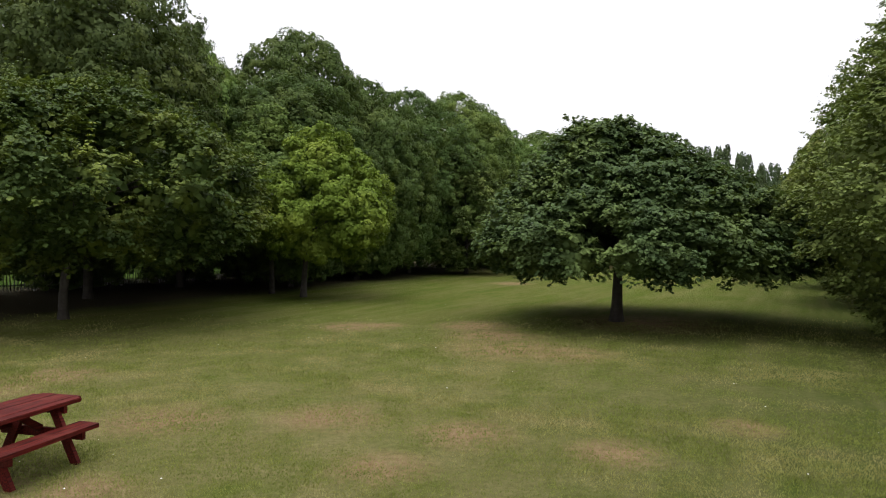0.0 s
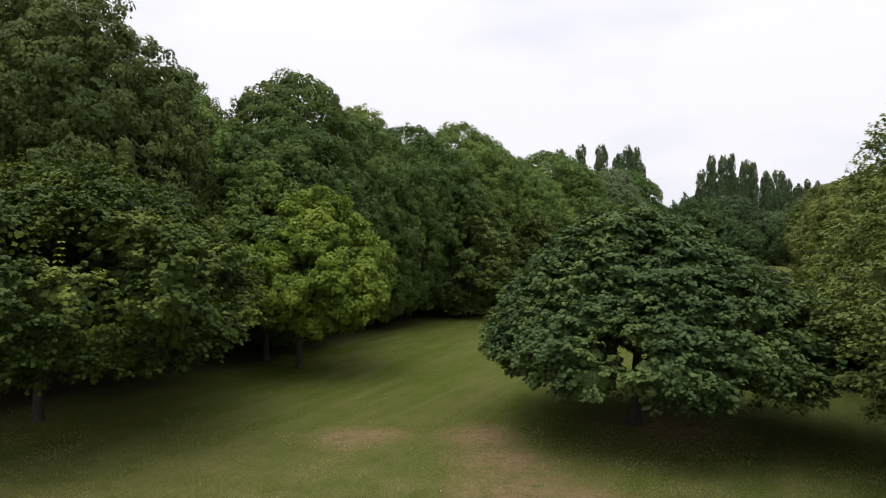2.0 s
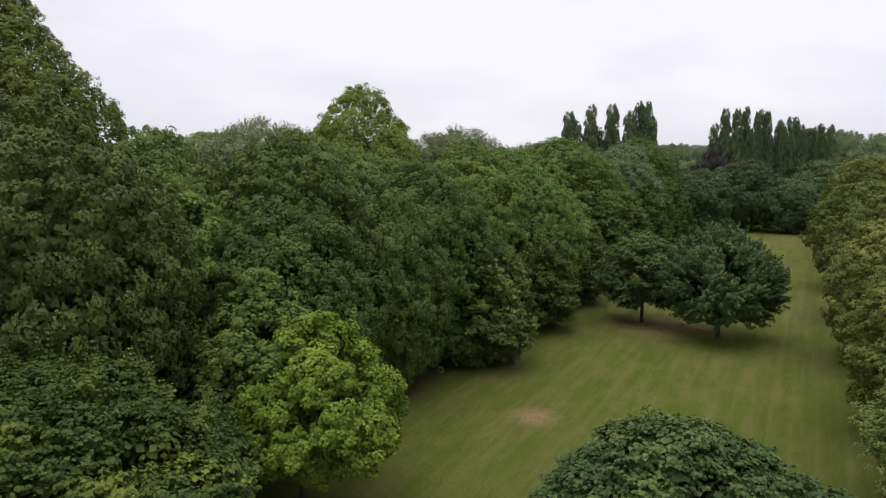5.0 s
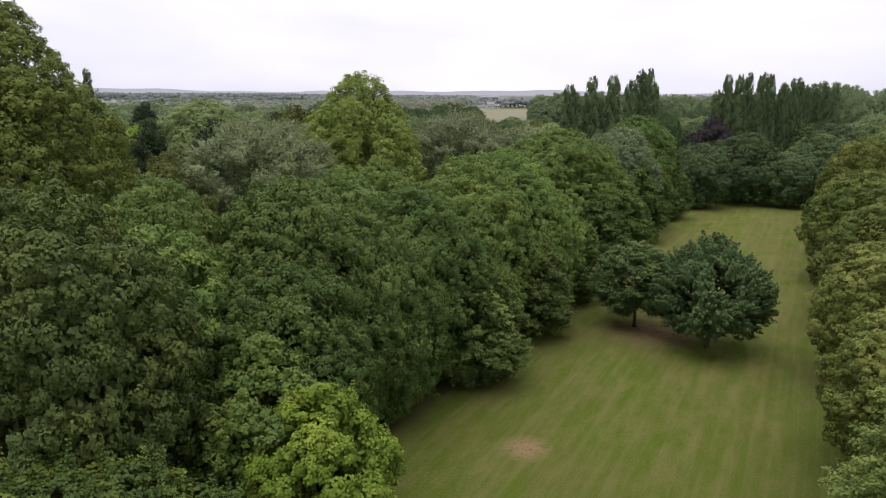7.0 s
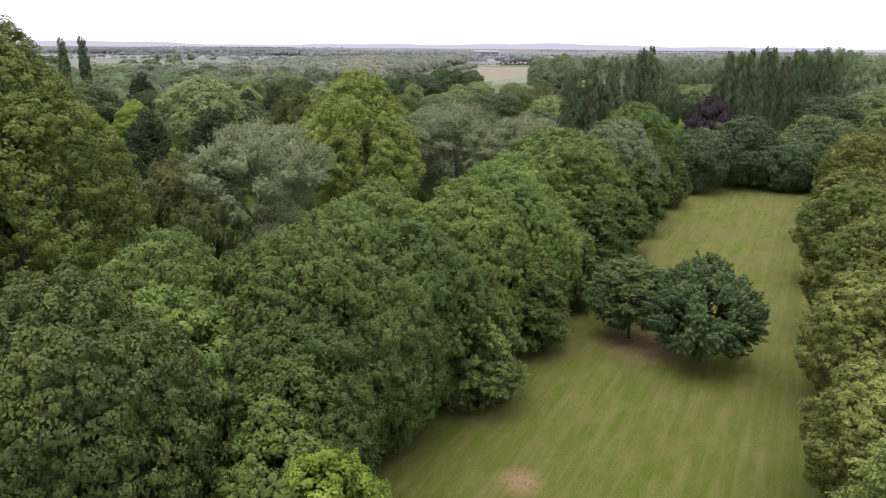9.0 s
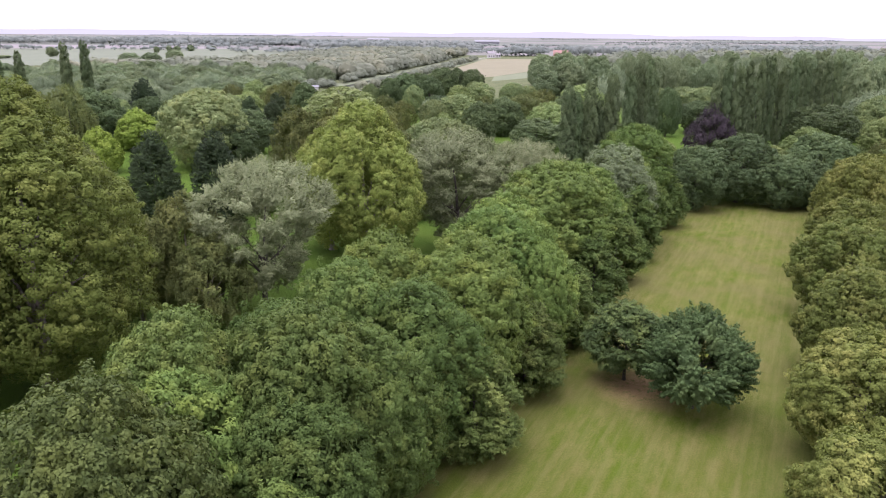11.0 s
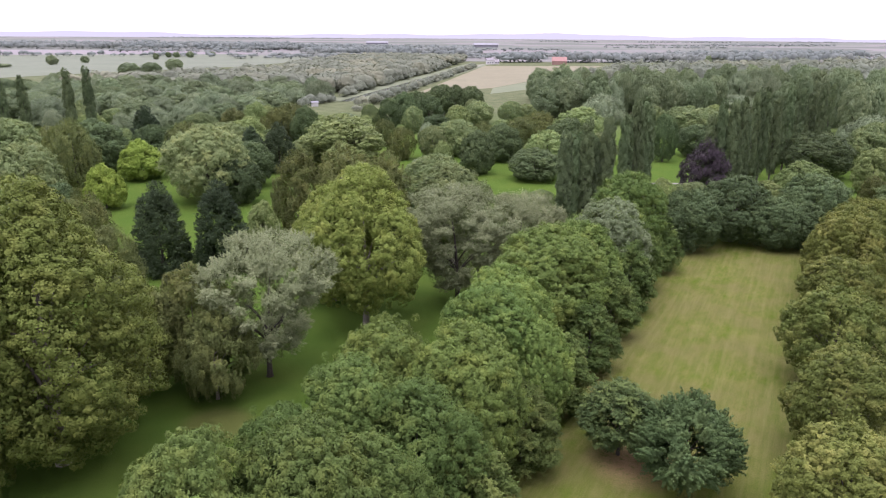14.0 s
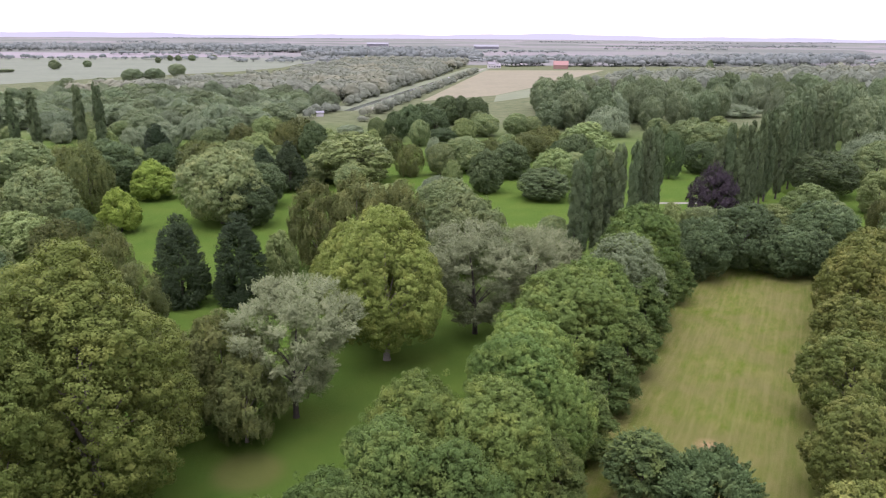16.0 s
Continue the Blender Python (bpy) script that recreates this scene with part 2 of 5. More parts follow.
    lawn = mixed(n, l, maths(n, l, "MULTIPLY", sm.outputs[0], noise_fac(n, l, 0.45, 4, 0.40, 0.62, 0.7, pos)), lawn, (0.21, 0.185, 0.072))
    lawn = mixed(n, l, maths(n, l, "MULTIPLY", streak, 0.28), lawn, (0.20, 0.18, 0.075))
    # the watered fairway beyond the belt of trees
    fair = mixed(n, l, fine, (0.037, 0.078, 0.008), (0.066, 0.118, 0.018))
    fair = mixed(n, l, maths(n, l, "MULTIPLY", broad, 0.3), fair, (0.11, 0.14, 0.025))
    # a broad tired patch on the fairway
    off = n.new("ShaderNodeVectorMath")
    off.operation = "DISTANCE"
    l.new(pos, off.inputs[0])
    off.inputs[1].default_value = (-21.0, 61.0, 0)
    tan = n.new("ShaderNodeMapRange")
    tan.inputs[1].default_value, tan.inputs[2].default_value, tan.inputs[3].default_value, tan.inputs[4].default_value = 2.4, 3.8, 0.5, 0.0
    l.new(off.outputs["Value"], tan.inputs[0])
    fair = mixed(n, l, tan.outputs[0], fair, mixed(n, l, fine, (0.095, 0.088, 0.026), (0.150, 0.132, 0.048)))
    side = n.new("ShaderNodeMapRange")
    side.inputs[1].default_value, side.inputs[2].default_value = -38.0, -35.0
    l.new(across, side.inputs[0])
    far = n.new("ShaderNodeMapRange")
    far.inputs[1].default_value, far.inputs[2].default_value = 118.0, 124.0
    l.new(y, far.inputs[0])
    mask = maths(n, l, "MULTIPLY", side.outputs[0], maths(n, l, "SUBTRACT", 1.0, far.outputs[0]))
    c = mixed(n, l, mask, fair, lawn)
    # leaf litter on bare soil under the belt, its shade put into the colour
    edge = maths(n, l, "ADD", across, maths(n, l, "MULTIPLY", noise_fac(n, l, 0.35, 4, 0.0, 1.0, 0.6, pos), 3.0))
    shaded_soil = None
    for lo, hi in ((-37.0, -34.5), (-20.5, -23.5)):
        k = n.new("ShaderNodeMapRange")
        k.inputs[1].default_value, k.inputs[2].default_value = lo, hi
        l.new(edge, k.inputs[0])
        shaded_soil = k.outputs[0] if shaded_soil is None else maths(n, l, "MULTIPLY", shaded_soil, k.outputs[0])
    shaded_soil = maths(n, l, "MULTIPLY", shaded_soil, maths(n, l, "SUBTRACT", 1.0, far.outputs[0]))
    c = mixed(n, l, shaded_soil, c, mixed(n, l, fine, (0.035, 0.030, 0.018), (0.075, 0.060, 0.035)))
    # worn, bare patches
    wear = None
    for px, py, r in ((-2.8, 20.3, 1.0), (-1.9, 20.6, 0.7), (1.4, 16.6, 1.5), (2.6, 16.0, 1.2), (0.8, 20.6, 1.1), (1.2, 18.6, 1.2), (3.4, 37.9, 1.2), (6.0, 21.5, 2.0),
                      (-5.0, 6.3, 1.4), (-7.2, 13.2, 0.9), (-7.6, 12.0, 0.9), (-3.7, 7.3, 0.6), (-4.0, 10.2, 0.9), (-1.7, 10.4, 0.8), (0.3, 9.6, 0.7), (-0.7, 8.2, 0.6), (2.1, 8.8, 0.6), (4.2, 10.0, 0.5), (14.5, 56.0, 3.2), (22.5, 66.0, 1.3)):
        v = n.new("ShaderNodeVectorMath")
        v.operation = "DISTANCE"
        l.new(pos, v.inputs[0])
        v.inputs[1].default_value = (px, py, 0)
        k = n.new("ShaderNodeMapRange")
        k.inputs[1].default_value, k.inputs[2].default_value, k.inputs[3].default_value, k.inputs[4].default_value = 0.3 * r, 1.3 * r, 1.0, 0.0
        l.new(v.outputs["Value"], k.inputs[0])
        wear = k.outputs[0] if wear is None else maths(n, l, "MAXIMUM", wear, k.outputs[0])
    bare = maths(n, l, "MULTIPLY", wear, noise_fac(n, l, 1.9, 6, 0.35, 0.50, 0.75, pos))
    c = mixed(n, l, maths(n, l, "MULTIPLY", bare, 0.95), c, mixed(n, l, fine, (0.20, 0.125, 0.06), (0.34, 0.24, 0.13)))
    # far country: fields, greyed so that haze sits in their colour
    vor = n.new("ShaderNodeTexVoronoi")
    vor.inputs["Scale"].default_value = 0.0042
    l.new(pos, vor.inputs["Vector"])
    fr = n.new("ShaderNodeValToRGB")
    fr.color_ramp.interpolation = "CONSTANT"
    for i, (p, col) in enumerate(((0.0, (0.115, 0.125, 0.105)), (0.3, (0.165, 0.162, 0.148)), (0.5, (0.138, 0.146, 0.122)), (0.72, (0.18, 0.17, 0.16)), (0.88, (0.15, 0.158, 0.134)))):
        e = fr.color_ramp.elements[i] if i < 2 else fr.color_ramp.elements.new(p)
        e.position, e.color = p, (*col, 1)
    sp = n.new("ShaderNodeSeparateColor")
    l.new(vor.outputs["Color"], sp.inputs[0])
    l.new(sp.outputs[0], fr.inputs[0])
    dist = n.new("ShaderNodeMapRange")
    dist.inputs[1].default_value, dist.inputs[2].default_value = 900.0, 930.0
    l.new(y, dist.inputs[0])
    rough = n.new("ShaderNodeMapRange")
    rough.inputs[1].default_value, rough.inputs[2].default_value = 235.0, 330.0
    l.new(y, rough.inputs[0])
    c = mixed(n, l, rough.outputs[0], c, mixed(n, l, broad, (0.075, 0.092, 0.042), (0.115, 0.125, 0.065)))
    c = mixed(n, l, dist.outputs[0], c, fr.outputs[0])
    c = mixed(n, l, maths(n, l, "MULTIPLY", blade, 0.62), c, mixed(n, l, 0.55, c, (0.02, 0.03, 0.01)))
    p = n.new("ShaderNodeBsdfPrincipled")
    p.inputs["Roughness"].default_value = 1.0
    p.inputs["Specular IOR Level"].default_value = 0.03
    l.new(c, p.inputs["Base Color"])
    bn = n.new("ShaderNodeBump")
    bn.inputs["Strength"].default_value, bn.inputs["Distance"].default_value = 0.7, 0.05
    l.new(maths(n, l, "ADD", fine, blade), bn.inputs["Height"])
    l.new(bn.outputs[0], p.inputs["Normal"])
    l.new(p.outputs[0], out.inputs["Surface"])
    return m


M_GROUND = ground_material()


# ---- mesh helpers ----
def mesh_of(name, verts, faces, mat):
    """A mesh from arrays: verts (n, 3), faces (m, 3 or 4)."""
    verts, faces = np.asarray(verts, dtype=np.float32), np.asarray(faces, dtype=np.int32)
    me = bpy.data.meshes.new(name)
    me.vertices.add(len(verts))
    me.vertices.foreach_set("co", verts.ravel())
    k = faces.shape[1]
    me.loops.add(faces.size)
    me.loops.foreach_set("vertex_index", faces.ravel())
    me.polygons.add(len(faces))
    me.polygons.foreach_set("loop_start", np.arange(0, faces.size, k, dtype=np.int32))
    me.polygons.foreach_set("loop_total", np.full(len(faces), k, dtype=np.int32))
    me.update(calc_edges=True)
    me.materials.append(mat)
    return me


def part(name, data, mat, parent, label=""):
    """Links a bmesh or a mesh as one object under a thing or a part."""
    if isinstance(data, bmesh.types.BMesh):
        me = bpy.data.meshes.new(name)
        data.to_mesh(me)
        data.free()
        me.materials.append(mat)
        data = me
    ob = new(name, data)
    ob.parent = parent
    return tagged(ob, label)


def unit(v):
    return v / np.maximum(np.linalg.norm(v, axis=1, keepdims=True), 1e-6)


def kites(pos, nrm, along, length, width):
    """Leaf blades: folded kites at pos that face nrm and point along."""
    side = unit(np.cross(nrm, along))
    along = unit(np.cross(side, nrm))
    length, width = length[:, None], width[:, None]
    a = pos - along * length * 0.5
    b = pos + side * width * 0.5 + nrm * length * 0.06
    c = pos + along * length * 0.5 - nrm * length * 0.14
    d = pos - side * width * 0.5 + nrm * length * 0.06
    v = np.stack((a, b, c, d), axis=1).reshape(-1, 3)
    return v, np.arange(len(v), dtype=np.int32).reshape(-1, 4)


def barbs(pos, nrm, along, length, width):
    """Leaf blades seen from afar: one pointed triangle each."""
    side = unit(np.cross(nrm, along))
    along = unit(np.cross(side, nrm))
    length, width = length[:, None], width[:, None]
    a = pos - along * length * 0.45 + side * width * 0.5
    b = pos + along * length * 0.55
    c = pos - along * length * 0.45 - side * width * 0.5
    v = np.stack((a, b, c), axis=1).reshape(-1, 3)
    return v, np.arange(len(v), dtype=np.int32).reshape(-1, 3)


def ripple(rng, p, freq, count=9):
    """Smooth noise from -1 to 1 at the points p."""
    k = rng.normal(size=(count, 3)) * freq
    ph = rng.uniform(0, 6.283, count)
    return np.cos(p @ k.T + ph).sum(axis=1) / np.sqrt(count) * 0.8


PROFILES = {
    "spread": ((0.0, 0.86), (0.07, 1.0), (0.26, 1.0), (0.46, 0.80), (0.70, 0.52), (0.88, 0.28), (1.0, 0.05)),
    "dome": ((0.0, 0.55), (0.12, 0.85), (0.32, 1.0), (0.55, 0.93), (0.78, 0.68), (0.93, 0.36), (1.0, 0.05)),
    "ball": ((0.0, 0.5), (0.14, 0.8), (0.36, 1.0), (0.58, 0.97), (0.78, 0.78), (0.91, 0.50), (1.0, 0.06)),
    "egg": ((0.0, 0.45), (0.1, 0.82), (0.25, 1.0), (0.5, 0.84), (0.75, 0.52), (0.92, 0.22), (1.0, 0.03)),
    "tall": ((0.0, 0.5), (0.2, 0.9), (0.45, 1.0), (0.7, 0.85), (0.88, 0.5), (1.0, 0.08)),
    "column": ((0.0, 0.55), (0.1, 0.82), (0.35, 1.0), (0.68, 0.98), (0.86, 0.80), (0.96, 0.55), (1.0, 0.2)),
    "bowl": ((0.0, 0.42), (0.2, 0.60), (0.45, 0.82), (0.66, 1.0), (0.82, 0.92), (0.94, 0.58), (1.0, 0.08)),
    "spire": ((0.0, 0.75), (0.08, 1.0), (0.4, 0.92), (0.68, 0.66), (0.88, 0.32), (1.0, 0.03)),
}


def crown_mesh(name, seed, mat, radius, z0, z1, profile, lobes, lobe, tufts, tuft, leaves, leaf, mode="leaf", flat=0.85, rough=0.10, slim=0.8, kite=False,
               rise=0.15, core=0.14, sit=0.72, shoots=0, shift=(0.0, 0.0), freq=0.4, calm=0.42, lift=0.0, lean=(0.0, 0.0)):
    """A crown of leaves in three scales: billowing lobes on an uneven envelope, tufts on the open side of each lobe, blades on each tuft; larger blades within."""
    rng = np.random.default_rng(seed)
    hs, ps = zip(*PROFILES[profile])
    grid = np.linspace(0, 1, 200)
    height = z1 - z0
    girth = np.interp(grid, hs, ps)
    dens = (girth + 0.05) * np.hypot(1.0, np.gradient(girth, grid) * radius / height)
    cdf = np.cumsum(dens) / dens.sum()
    h = np.interp((np.arange(lobes) + rng.uniform(0, 1, lobes)) / lobes, cdf, grid)
    ang = (np.arange(lobes) * 2.39996 + rng.normal(0, 0.25, lobes)) % 6.28318
    pr = np.interp(h, hs, ps)
    slope = (np.interp(np.clip(h + 0.03, 0, 1), hs, ps) - np.interp(np.clip(h - 0.03, 0, 1), hs, ps)) / 0.06
    out = unit(np.stack((np.cos(ang), np.sin(ang), np.clip(-slope * radius / height, -0.6, 3)), axis=1))
    size = lobe * rng.uniform(0.68, 1.28, lobes)
    squash = np.array([1, 1, flat])
    surf = np.stack((radius * pr * np.cos(ang), radius * pr * np.sin(ang), z0 + height * h), axis=1)
    lump = 1 + rough * ripple(rng, surf, freq)
    cen = surf * np.array([1, 1, 1.0])
    cen[:, :2] *= lump[:, None]
    cen[:, 2] += (lump - 1) * 0.5 * radius * h
    cen -= out * (size * sit)[:, None] * squash
    # tufts, on the side of each lobe that no other lobe covers
    share = size ** 2 / np.sum(size ** 2)
    li = rng.choice(lobes, tufts * 4, p=share)
    v = unit(rng.normal(size=(tufts * 4, 3)) + out[li] * 0.8 + np.array([0, 0, 0.4]))
    tc = cen[li] + v * squash * (size[li] * (rng.uniform(0.84, 1.06, tufts * 4) + 0.05 * rng.exponential(1.0, tufts * 4)))[:, None]
    free = tc[:, 2] > 0.7 * z0
    for j in range(lobes):
        free &= (li == j) | (np.sum(((tc - cen[j]) / (size[j] * squash)) ** 2, axis=1) > 0.68)
    pick = np.nonzero(free)[0][:tufts]
    li, v, tc = li[pick], v[pick], tc[pick]
    n = len(pick)
    tn = unit(0.8 * v + 0.35 * out[li] + np.array([0, 0, rise]))
    ts = tuft * rng.uniform(0.6, 1.4, n)
    # blades on the tufts
    m = n * leaves
    ti = np.repeat(np.arange(n), leaves)
    w = unit(rng.normal(size=(m, 3)) + tn[ti] * 0.8)
    shell = rng.uniform(0.25, 1.0, (m, 1)) ** 0.5
    tsz = ts[ti][:, None]
    up = np.array([0, 0, 1.0])
    noise3 = rng.normal(0, calm, (m, 3))
    if mode == "weep":
        drop = rng.uniform(0, 1, m)
        pos = tc[ti] + w * tsz * np.array([0.55, 0.55, 0.3]) * shell * (1.1 - 0.6 * drop)[:, None]
        pos[:, 2] -= (drop ** 1.3 * 2.8 - 0.4) * ts[ti]
        nrm = unit(0.5 * w * np.array([1, 1, 0.3]) + 0.6 * tn[ti] + 0.35 * up + noise3)
        along = -up + rng.normal(0, 0.25, (m, 3))
    elif mode == "shoot":
        reach = rng.uniform(-1, 1.3, m)
        axis = unit(out[li][ti] + np.array([0, 0, 0.45]) + 0.6 * v[ti])
        pos = tc[ti] + axis * (reach * ts[ti] * 1.5)[:, None] + w * tsz * 0.55 * np.sqrt(np.clip(1.35 - reach, 0.05, 1))[:, None]
        nrm = unit(w + 0.7 * axis + rng.normal(0, 0.3, (m, 3)))
        along = w + 0.5 * axis + rng.normal(0, 0.3, (m, 3))
    elif mode == "conifer":
        axis = unit(tn[ti] + 0.25 * up)
        s = rng.uniform(-0.8, 1.2, m)
        pos = tc[ti] + axis * (s * ts[ti])[:, None] + w * tsz * 0.42 * (1.3 - s)[:, None] * np.array([1, 1, 0.6])
        nrm = unit(0.5 * w + 0.5 * tn[ti] + 0.5 * up + noise3)
        along = axis + 0.4 * w
    elif mode == "upright":
        s = rng.uniform(-1, 1, m)
        pos = tc[ti] + w * tsz * np.array([0.6, 0.6, 0.4]) * shell * (1.1 - 0.7 * s)[:, None]
        pos[:, 2] += s * ts[ti] * 1.3
        nrm = unit(0.6 * w + 0.7 * tn[ti] + 0.3 * up + noise3)
        along = 0.5 * up + rng.normal(0, 0.7, (m, 3))
    elif mode == "spray":
        # flat sprays that reach outwards and droop at the tip
        s = rng.uniform(-0.7, 1, m)
        level = unit(tn * np.array([1, 1, 0.0]) + rng.normal(0, 0.35, (n, 3)) * np.array([1, 1, 0.0]) + 1e-4)
        pitch = np.clip(tn[:, 2] * 0.6 + rng.normal(0, 0.22, n), -0.5, 0.9)
        axis = unit(level + pitch[:, None] * up)[ti]
        side = unit(np.cross(axis, up))
        wide = rng.normal(0, 0.42, m) * (1.15 - 0.7 * np.clip(s, 0, 1))
        pos = tc[ti] + axis * (s * ts[ti] * 1.5)[:, None] + side * (wide * ts[ti])[:, None]
        pos[:, 2] += (rng.normal(0, 0.16, m) - 0.35 * np.clip(s, 0, 1) ** 2 - 0.3 * wide ** 2) * ts[ti]
        nrm = unit(up + 0.35 * (s > 0.3)[:, None] * axis + 0.5 * side * wide[:, None] + noise3)
        along = axis + side * np.sign(wide)[:, None] * 0.6 - 0.35 * up + rng.normal(0, 0.3, (m, 3))
    else:
        w = unit(rng.normal(size=(m, 3)) + tn[ti] * 0.6)
        pos = tc[ti] + w * tsz * np.array([1, 1, 0.85]) * rng.uniform(0.45, 1.0, (m, 1)) ** 0.5
        nrm = unit(0.85 * w + 0.45 * tn[ti] + (0.05 + lift) * up + 0.7 * noise3)
        along = rng.normal(size=(m, 3))
    length = leaf * rng.uniform(0.7, 1.3, m)
    # leaves within the lobes and the crown, so that the sky does not shine through everywhere
    q = int(core * m)
    lj = rng.choice(lobes, q, p=share)
    u = unit(rng.normal(size=(q, 3)) + 0.7 * out[lj])
    inner = cen[lj] + u * squash * (size[lj] * rng.uniform(0.55, 0.86, q))[:, None]
    deep = rng.uniform(0, 1, q) < 0.35
    inner[deep] = inner[deep] * np.array([0.72, 0.72, 1.0]) + np.array([0, 0, -0.05 * height]) * (inner[deep, 2:] > z0 + 0.2 * height)
    pos = np.concatenate((pos, inner))
    nrm = np.concatenate((nrm, unit(u + 0.5 * out[lj] + 0.4 * up + rng.normal(0, 0.2, (q, 3)))))
    along = np.concatenate((along, rng.normal(size=(q, 3))))
    length = np.concatenate((length, leaf * rng.uniform(1.3, 2.3, q)))
    # upright shoots on top with whorls of leaves
    if shoots:
        k = rng.choice(np.nonzero((tc[:, 2] > z0 + 0.45 * height) & (v[:, 2] > 0.1))[0], shoots)
        for i in k:
            tip = tc[i]
            tall = rng.uniform(0.4, 1.0)
            tilt = rng.normal(0, 0.12, 2)
            for step in range(7):
                f = step / 6
                c = tip + np.array([tilt[0] * f, tilt[1] * f, -0.15 + (tall + 0.15) * f])
                aa = rng.uniform(0, 6.283) + np.arange(5) * 1.2566
                d = np.stack((np.cos(aa), np.sin(aa), np.full(5, 0.35)), axis=1)
                pos = np.concatenate((pos, c + d * 0.11 * (1.2 - 0.6 * f)))
                nrm = np.concatenate((nrm, unit(d * 0.4 + np.array([0, 0, 1.0]) + rng.normal(0, 0.2, (5, 3)))))
                along = np.concatenate((along, d))
                length = np.concatenate((length, np.full(5, leaf * (1.1 - 0.4 * f))))
    pos[:, 2] = np.maximum(pos[:, 2], 0.12)
    pos[:, :2] += np.array(shift) + np.array(lean) * ((pos[:, 2:] - z0) / height)
    build = kites if kite else barbs
    verts, faces = build(pos, nrm, along, length, length * slim)
    return mesh_of(name, verts, faces, mat)


def tube(points, radii, segs=8):
    """A tapered, closed tube along points."""
    pts = [Vector(p) for p in points]
    verts, faces = [], []
    for i, p in enumerate(pts):
        d = (pts[min(i + 1, len(pts) - 1)] - pts[max(i - 1, 0)]).normalized()
        a = d.cross(Vector((0.31, 0.95, 0.05))).normalized()
        b = d.cross(a)
        for k in range(segs):
            t = 6.28318 * k / segs
            verts.append(p + radii[i] * (math.cos(t) * a + math.sin(t) * b))
    for i in range(len(pts) - 1):
        for k in range(segs):
            faces.append((i * segs + k, i * segs + (k + 1) % segs, (i + 1) * segs + (k + 1) % segs, (i + 1) * segs + k))
    return verts, faces


def trunk_mesh(name, seed, mat, height, girth, fork, reach, limbs=7, lean=(0.0, 0.0), stems=1):
    """A trunk with a flared foot that forks into limbs below the crown."""
    rng = random.Random(seed)
    verts, faces = [], []

    def add(points, radii, segs):
        v, f = tube(points, radii, segs)
        o = len(verts)
        verts.extend(tuple(p) for p in v)
        faces.extend(tuple(o + i for i in q) for q in f)

    for s in range(stems):
        ox, oy = (0, 0) if stems == 1 else (0.5 * math.cos(s * 2.4), 0.5 * math.sin(s * 2.4))
        steps = 7
        line, rad = [], []
        for i in range(steps):
            t = i / (steps - 1)
            z = -0.15 + t * height * 0.82
            line.append((ox * (1 + 2 * t) + lean[0] * t * t + rng.uniform(-0.06, 0.06) * t, oy * (1 + 2 * t) + lean[1] * t * t + rng.uniform(-0.06, 0.06) * t, z))
            rad.append(girth * ((1.45 if i == 0 else 1.0) * (1 - 0.85 * t)) + 0.01)
        line.insert(1, (line[0][0], line[0][1], 0.25))
        rad.insert(1, girth * 1.06)
        add(line, rad, 10)
        for k in range(limbs):
            t = rng.uniform(0, 1) * 0.55
            z = fork + t * (height * 0.75 - fork)
            a = k * 2.4 + rng.uniform(-0.4, 0.4) + s
            u = min(1.0, (z + 0.15) / (height * 0.82))
            bx, by = ox * (1 + 2 * u) + lean[0] * u * u, oy * (1 + 2 * u) + lean[1] * u * u
            far = reach * rng.uniform(0.55, 0.85)
            up = (height - z) * rng.uniform(0.2, 0.45)
            add([(bx, by, z), (bx + 0.35 * far * math.cos(a), by + 0.35 * far * math.sin(a), z + 0.45 * up),
                 (bx + 0.7 * far * math.cos(a + 0.1), by + 0.7 * far * math.sin(a + 0.1), z + 0.8 * up),
                 (bx + far * math.cos(a + 0.2), by + far * math.sin(a + 0.2), z + up)],
                [girth * 0.42 * (1 - 0.5 * t), girth * 0.28, girth * 0.16, 0.012], 6)
    return mesh_of(name, verts, faces, mat)


def tree(label, category, trunk, crown, group=""):
    """A tree as one thing: an empty at its foot with trunk and crown."""
    ob = new(category.replace(" ", "_"), None)
    part("trunk", trunk, trunk.materials[0], ob)
    part("crown", crown, crown.materials[0], ob)
    return tagged(ob, label, category, group)


def spot(x, y, turn=0.0, wide=1.0, high=1.0, z=0.0):
    return pose(x, y, z, 0, 0, turn) @ Matrix.Diagonal((wide, wide, high, 1))


# ---- ground ----
def build_ground():
    bm = bmesh.new()
    rings = [0.0, 30, 80, 200, 500, 1200, 2600, 4700]
    prev = None
    for r in rings:
        if r == 0:
            ring = [bm.verts.new((0, 40, 0))]
        else:
            ring = [bm.verts.new((r * math.cos(2 * math.pi * i / 48), 40 + r * math.sin(2 * math.pi * i / 48), 0)) for i in range(48)]
        if prev:
            for i in range(48):
                j = (i + 1) % 48
                if len(prev) == 1:
                    bm.faces.new((prev[0], ring[i], ring[j]))
                else:
                    bm.faces.new((prev[i], ring[i], ring[j], prev[j]))
        prev = ring
    me = bpy.data.meshes.new("ground")
    bm.to_mesh(me)
    bm.free()
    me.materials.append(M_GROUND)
    return tagged(new("ground", me), "mown park grass with dry patches and far fields", "ground", kind="structure")


build_ground()

